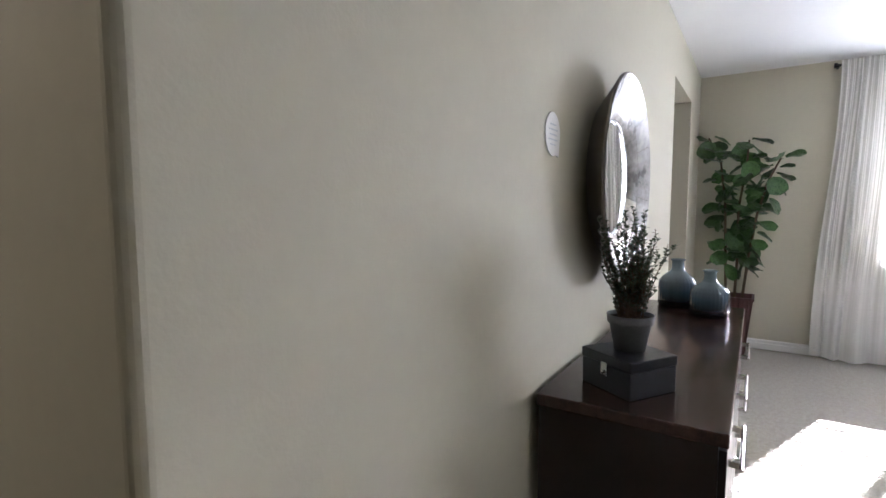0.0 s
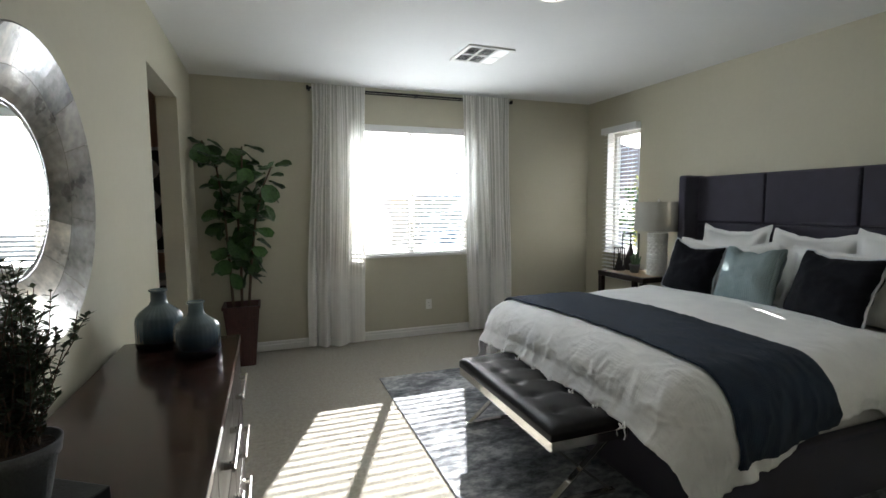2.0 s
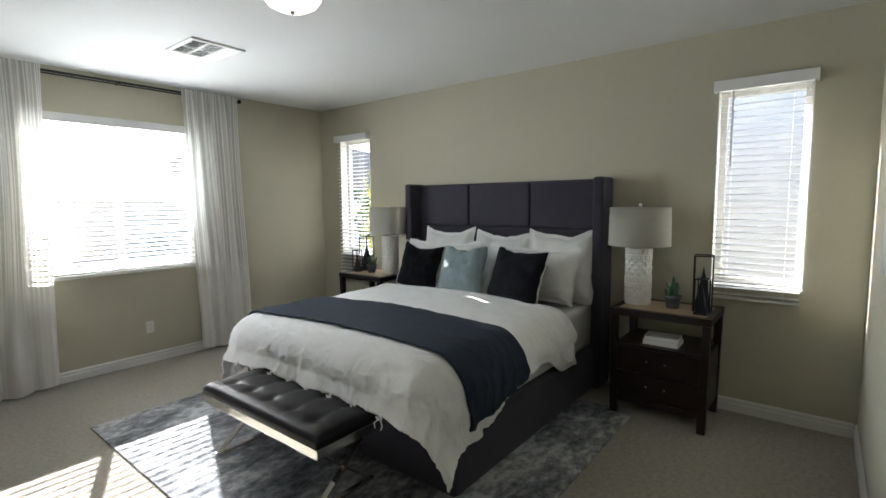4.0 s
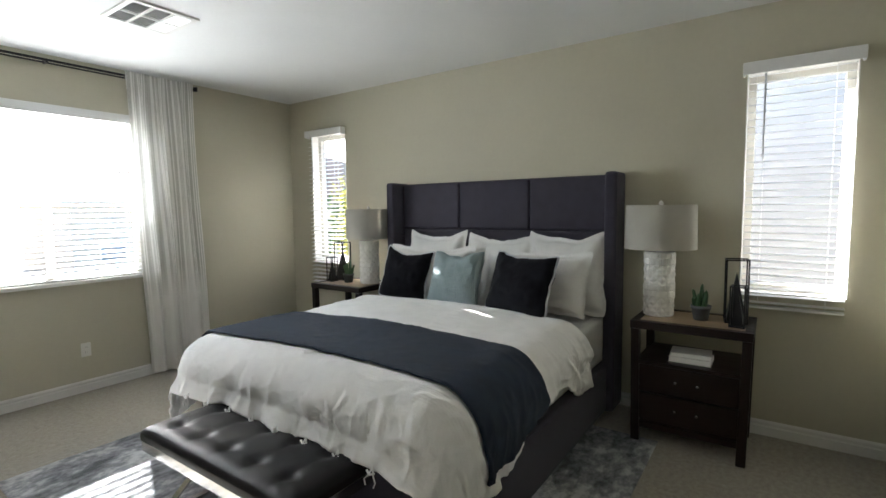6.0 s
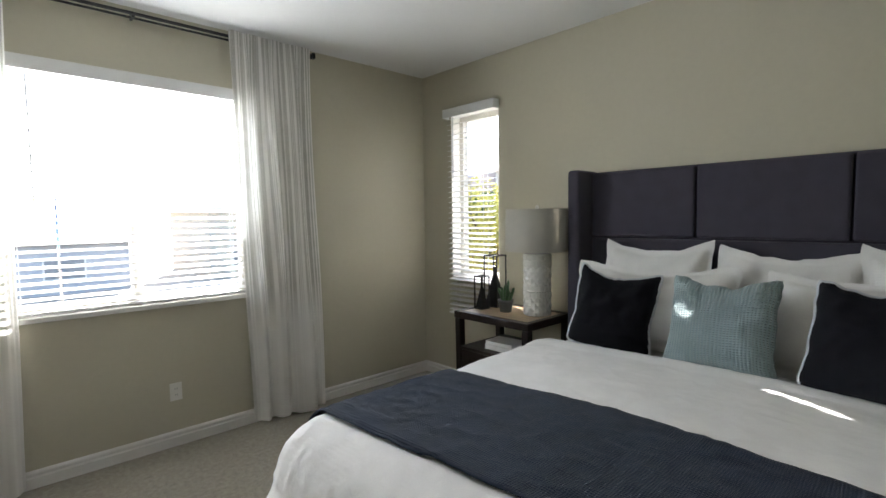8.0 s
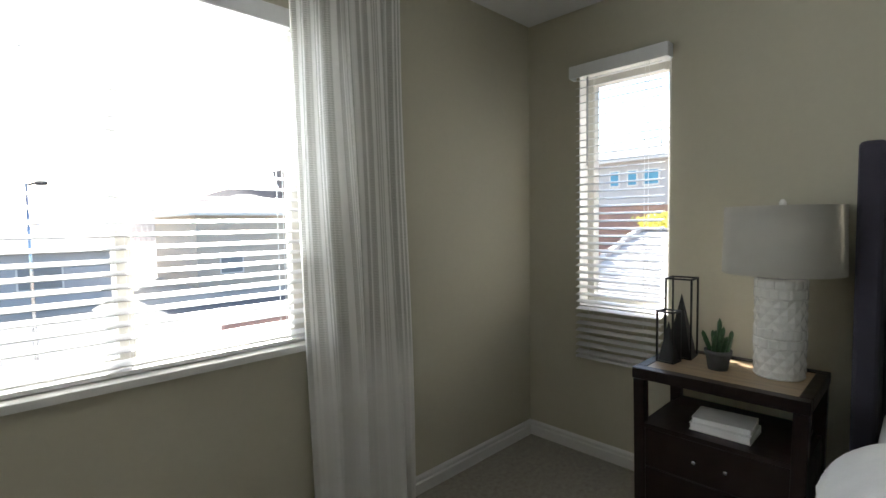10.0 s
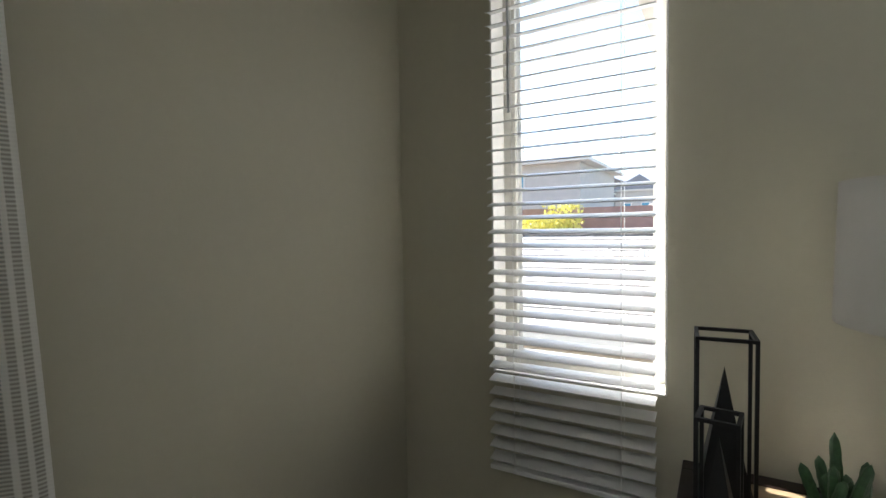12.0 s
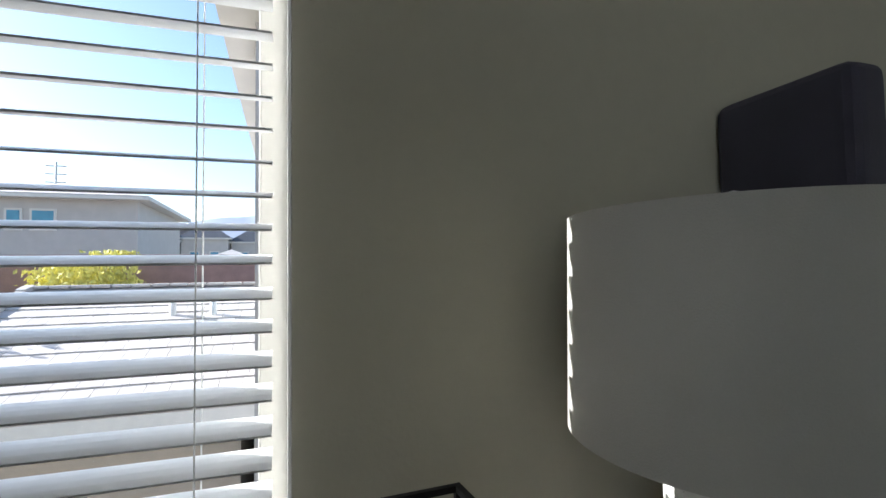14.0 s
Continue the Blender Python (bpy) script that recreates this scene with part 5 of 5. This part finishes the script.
for i in range(rows):
    for j in range(cols):
        s = (i + 0.5) / rows
        x, z = RX0 + (RX1 - RX0) * s, RZ0 + (RZ1 - RZ0) * s
        y = RY0 + (RY1 - RY0) * (j + 0.5 + 0.25 * (i % 2)) / (cols + 0.25)
        mm = pose(x, y, z + 0.035, 0, -slope + 3.2 + random.uniform(-0.4, 0.4), 0)
        if t0 is None:
            w2, l2 = (RY1 - RY0) / (cols + 0.25) / 2 - 0.004, run_len / rows / 2 + 0.035
            t0 = part("roof_tile", box(-l2, l2, -w2, w2, -0.014, 0.014), M_rooft, low, m=mm)
        else:
            again(t0, "roof_tile", mm)
for j in range(13):
    y = RY0 + (RY1 - RY0) * (j + 0.5) / 13
    part("ridge_tile", box(RX1 - 0.13, RX1 + 0.13, y - 0.17, y + 0.17, RZ1 + 0.04, RZ1 + 0.11, 0.03), M_rooft, low)
for i in range(13):
    s = (i + 0.5) / 13
    part("verge_tile", box(-0.20, 0.20, -0.09, 0.09, -0.05, 0.05, 0.02), M_rooft, low, m=pose(RX0 + (RX1 - RX0) * s, RY1 - 0.02, RZ0 + (RZ1 - RZ0) * s + 0.10, 0, -slope + 5, 0))
for x, y in ((13.3, 5.9), (13.35, 6.6)):
    s = (x - RX0) / (RX1 - RX0)
    part("vent_pipe", lathe([(0.06, -0.1), (0.06, 0.32), (0.045, 0.32), (0.045, 0.0)], 16), M_fascia, low, "", True, pose(x, y, RZ0 + (RZ1 - RZ0) * s + 0.05))

structure("block_wall", box(20.4, 20.6, 5.2, 17.0, GZ, GZ + 5.15), M_block, "red-brown block wall around the yards", "wall")
structure("garden_wall", box(6.0, 20.4, 17.0, 17.2, GZ, GZ + 1.9), M_block, "red-brown block wall around the yards", "wall")


def tree_out(m, h, r, leaf_m, seed, label, n=1400, leaf=0.075):
    t = thing("tree", m, label, "tree", "garden trees")
    rnd = random.Random(seed)
    bm = bmesh.new()
    tube([(0, 0, 0), (0.05, 0.02, h * 0.25), (0.02, 0.05, h * 0.5)], h * 0.028, h * 0.015, 8, bm)
    tips = []
    for k in range(9):
        a = k * 2.4
        tip = Vector((math.cos(a) * r * 0.7, math.sin(a) * r * 0.7, h * (0.55 + 0.35 * rnd.random())))
        tube([(0.02, 0.04, h * (0.2 + 0.03 * k)), tip * 0.5 + Vector((0, 0, h * 0.22)), tip], h * 0.012, h * 0.004, 6, bm)
        tips.append(tip)
    part("trunk", bm, M_trunk, t, "", True)
    cr = bmesh.new()
    for k in range(n):
        c = rnd.choice(tips)
        p = c + Vector([max(-1.7, min(1.7, rnd.gauss(0, 1))) * q for q in (r * 0.28, r * 0.28, min(h * 0.11, r * 0.55))])
        q = Euler((rnd.uniform(0, 6), rnd.uniform(0, 6), rnd.uniform(0, 6))).to_matrix()
        s = r * leaf * rnd.uniform(0.67, 1.33)
        vs = [cr.verts.new(p + q @ Vector((x * s, y * s, 0.2 * s * abs(y)))) for x, y in ((-1, 0), (0, 0.6), (1, 0), (0, -0.6))]
        cr.faces.new(vs)
    tagged(part("crown", cr, leaf_m, t), kind="stuff")
    return t


tree_out(pose(18.9, 9.85, GZ), 5.0, 1.15, M_yellow, 3, "small tree with bright yellow autumn foliage", 15000, 0.06)
tree_out(pose(14.2, 13.6, GZ), 5.6, 1.4, M_yellow, 4, "small tree with yellow-green foliage", 6000, 0.055)
tree_out(pose(15.6, 15.6, GZ), 5.2, 1.6, M_green, 5, "small green garden tree", 3000)
tree_out(pose(8.6, 6.6, GZ), 2.0, 0.8, M_green, 6, "low green garden shrub", 700)
tree_out(pose(-4.0, 19.0, GZ), 3.4, 1.3, M_green, 7, "small green street tree")
up = thing("utility_pole", pose(52, 23.2, GZ), "thin grey utility pole with cross arms behind the houses", "pole")
part("pole", tube([(0, 0, 0), (0, 0, 14.2)], 0.14, 0.09, 8), M_fascia, up, "", True)
for z in (12.4, 13.1, 13.8):
    part("cross_arm", box(-0.06, 0.06, -0.75, 0.75, z, z + 0.1), M_fascia, up)
for x in (2.5, 30.0, -20.0):
    sl = thing("street_lamp", pose(x, 23.2, GZ), "tall dark street lamp beside the road", "street lamp", "street lamps")
    part("pole", tube([(0, 0, 0), (0, 0, 6.0)], 0.06, 0.035, 10), M_nickel, sl, "", True)
    part("arm", tube([(0, 0, 5.9), (0.4, 0.8, 6.1), (0.5, 1.4, 6.1)], 0.035, n=8), M_blackmetal, sl, "", True)
    part("head", box(0.35, 0.65, 1.3, 1.9, 6.04, 6.14, 0.03), M_blackmetal, sl)


def ridge(name, pts_seed, dist, a0, a1, h, material, label):
    """A mountain ridge as a thick landform at that distance, between two bearings from +x."""
    bm = bmesh.new()
    n = 200
    rows_ = []
    for i in range(n + 1):
        a = radians(a0 + (a1 - a0) * i / n)
        e = math.sin(math.pi * i / n)
        k = h * e * (0.62 + sum(c * math.sin(w * i + pts_seed * (j + 1)) for j, (w, c) in enumerate(((0.035, 0.14), (0.08, 0.07), (0.23, 0.03), (0.61, 0.012)))))
        rows_.append([bm.verts.new((dist * s * math.cos(a), dist * s * math.sin(a), GZ + z)) for s, z in ((1.0, -1), (1.12, max(2, k * 0.6)), (1.22, max(3, k)), (1.5, -1))])
    for p, q in zip(rows_, rows_[1:]):
        for j in range(3):
            bm.faces.new((p[j], p[j + 1], q[j + 1], q[j]))
    structure(name, bm, material, label, "mountain")


ridge("backdrop_hill", 1.3, 180, -8, 85, 58, M_hill, "bare brown hill behind the houses")
ridge("backdrop_mountain", 7.1, 560, -60, 90, 140, M_peak, "hazy blue mountain range on the horizon")
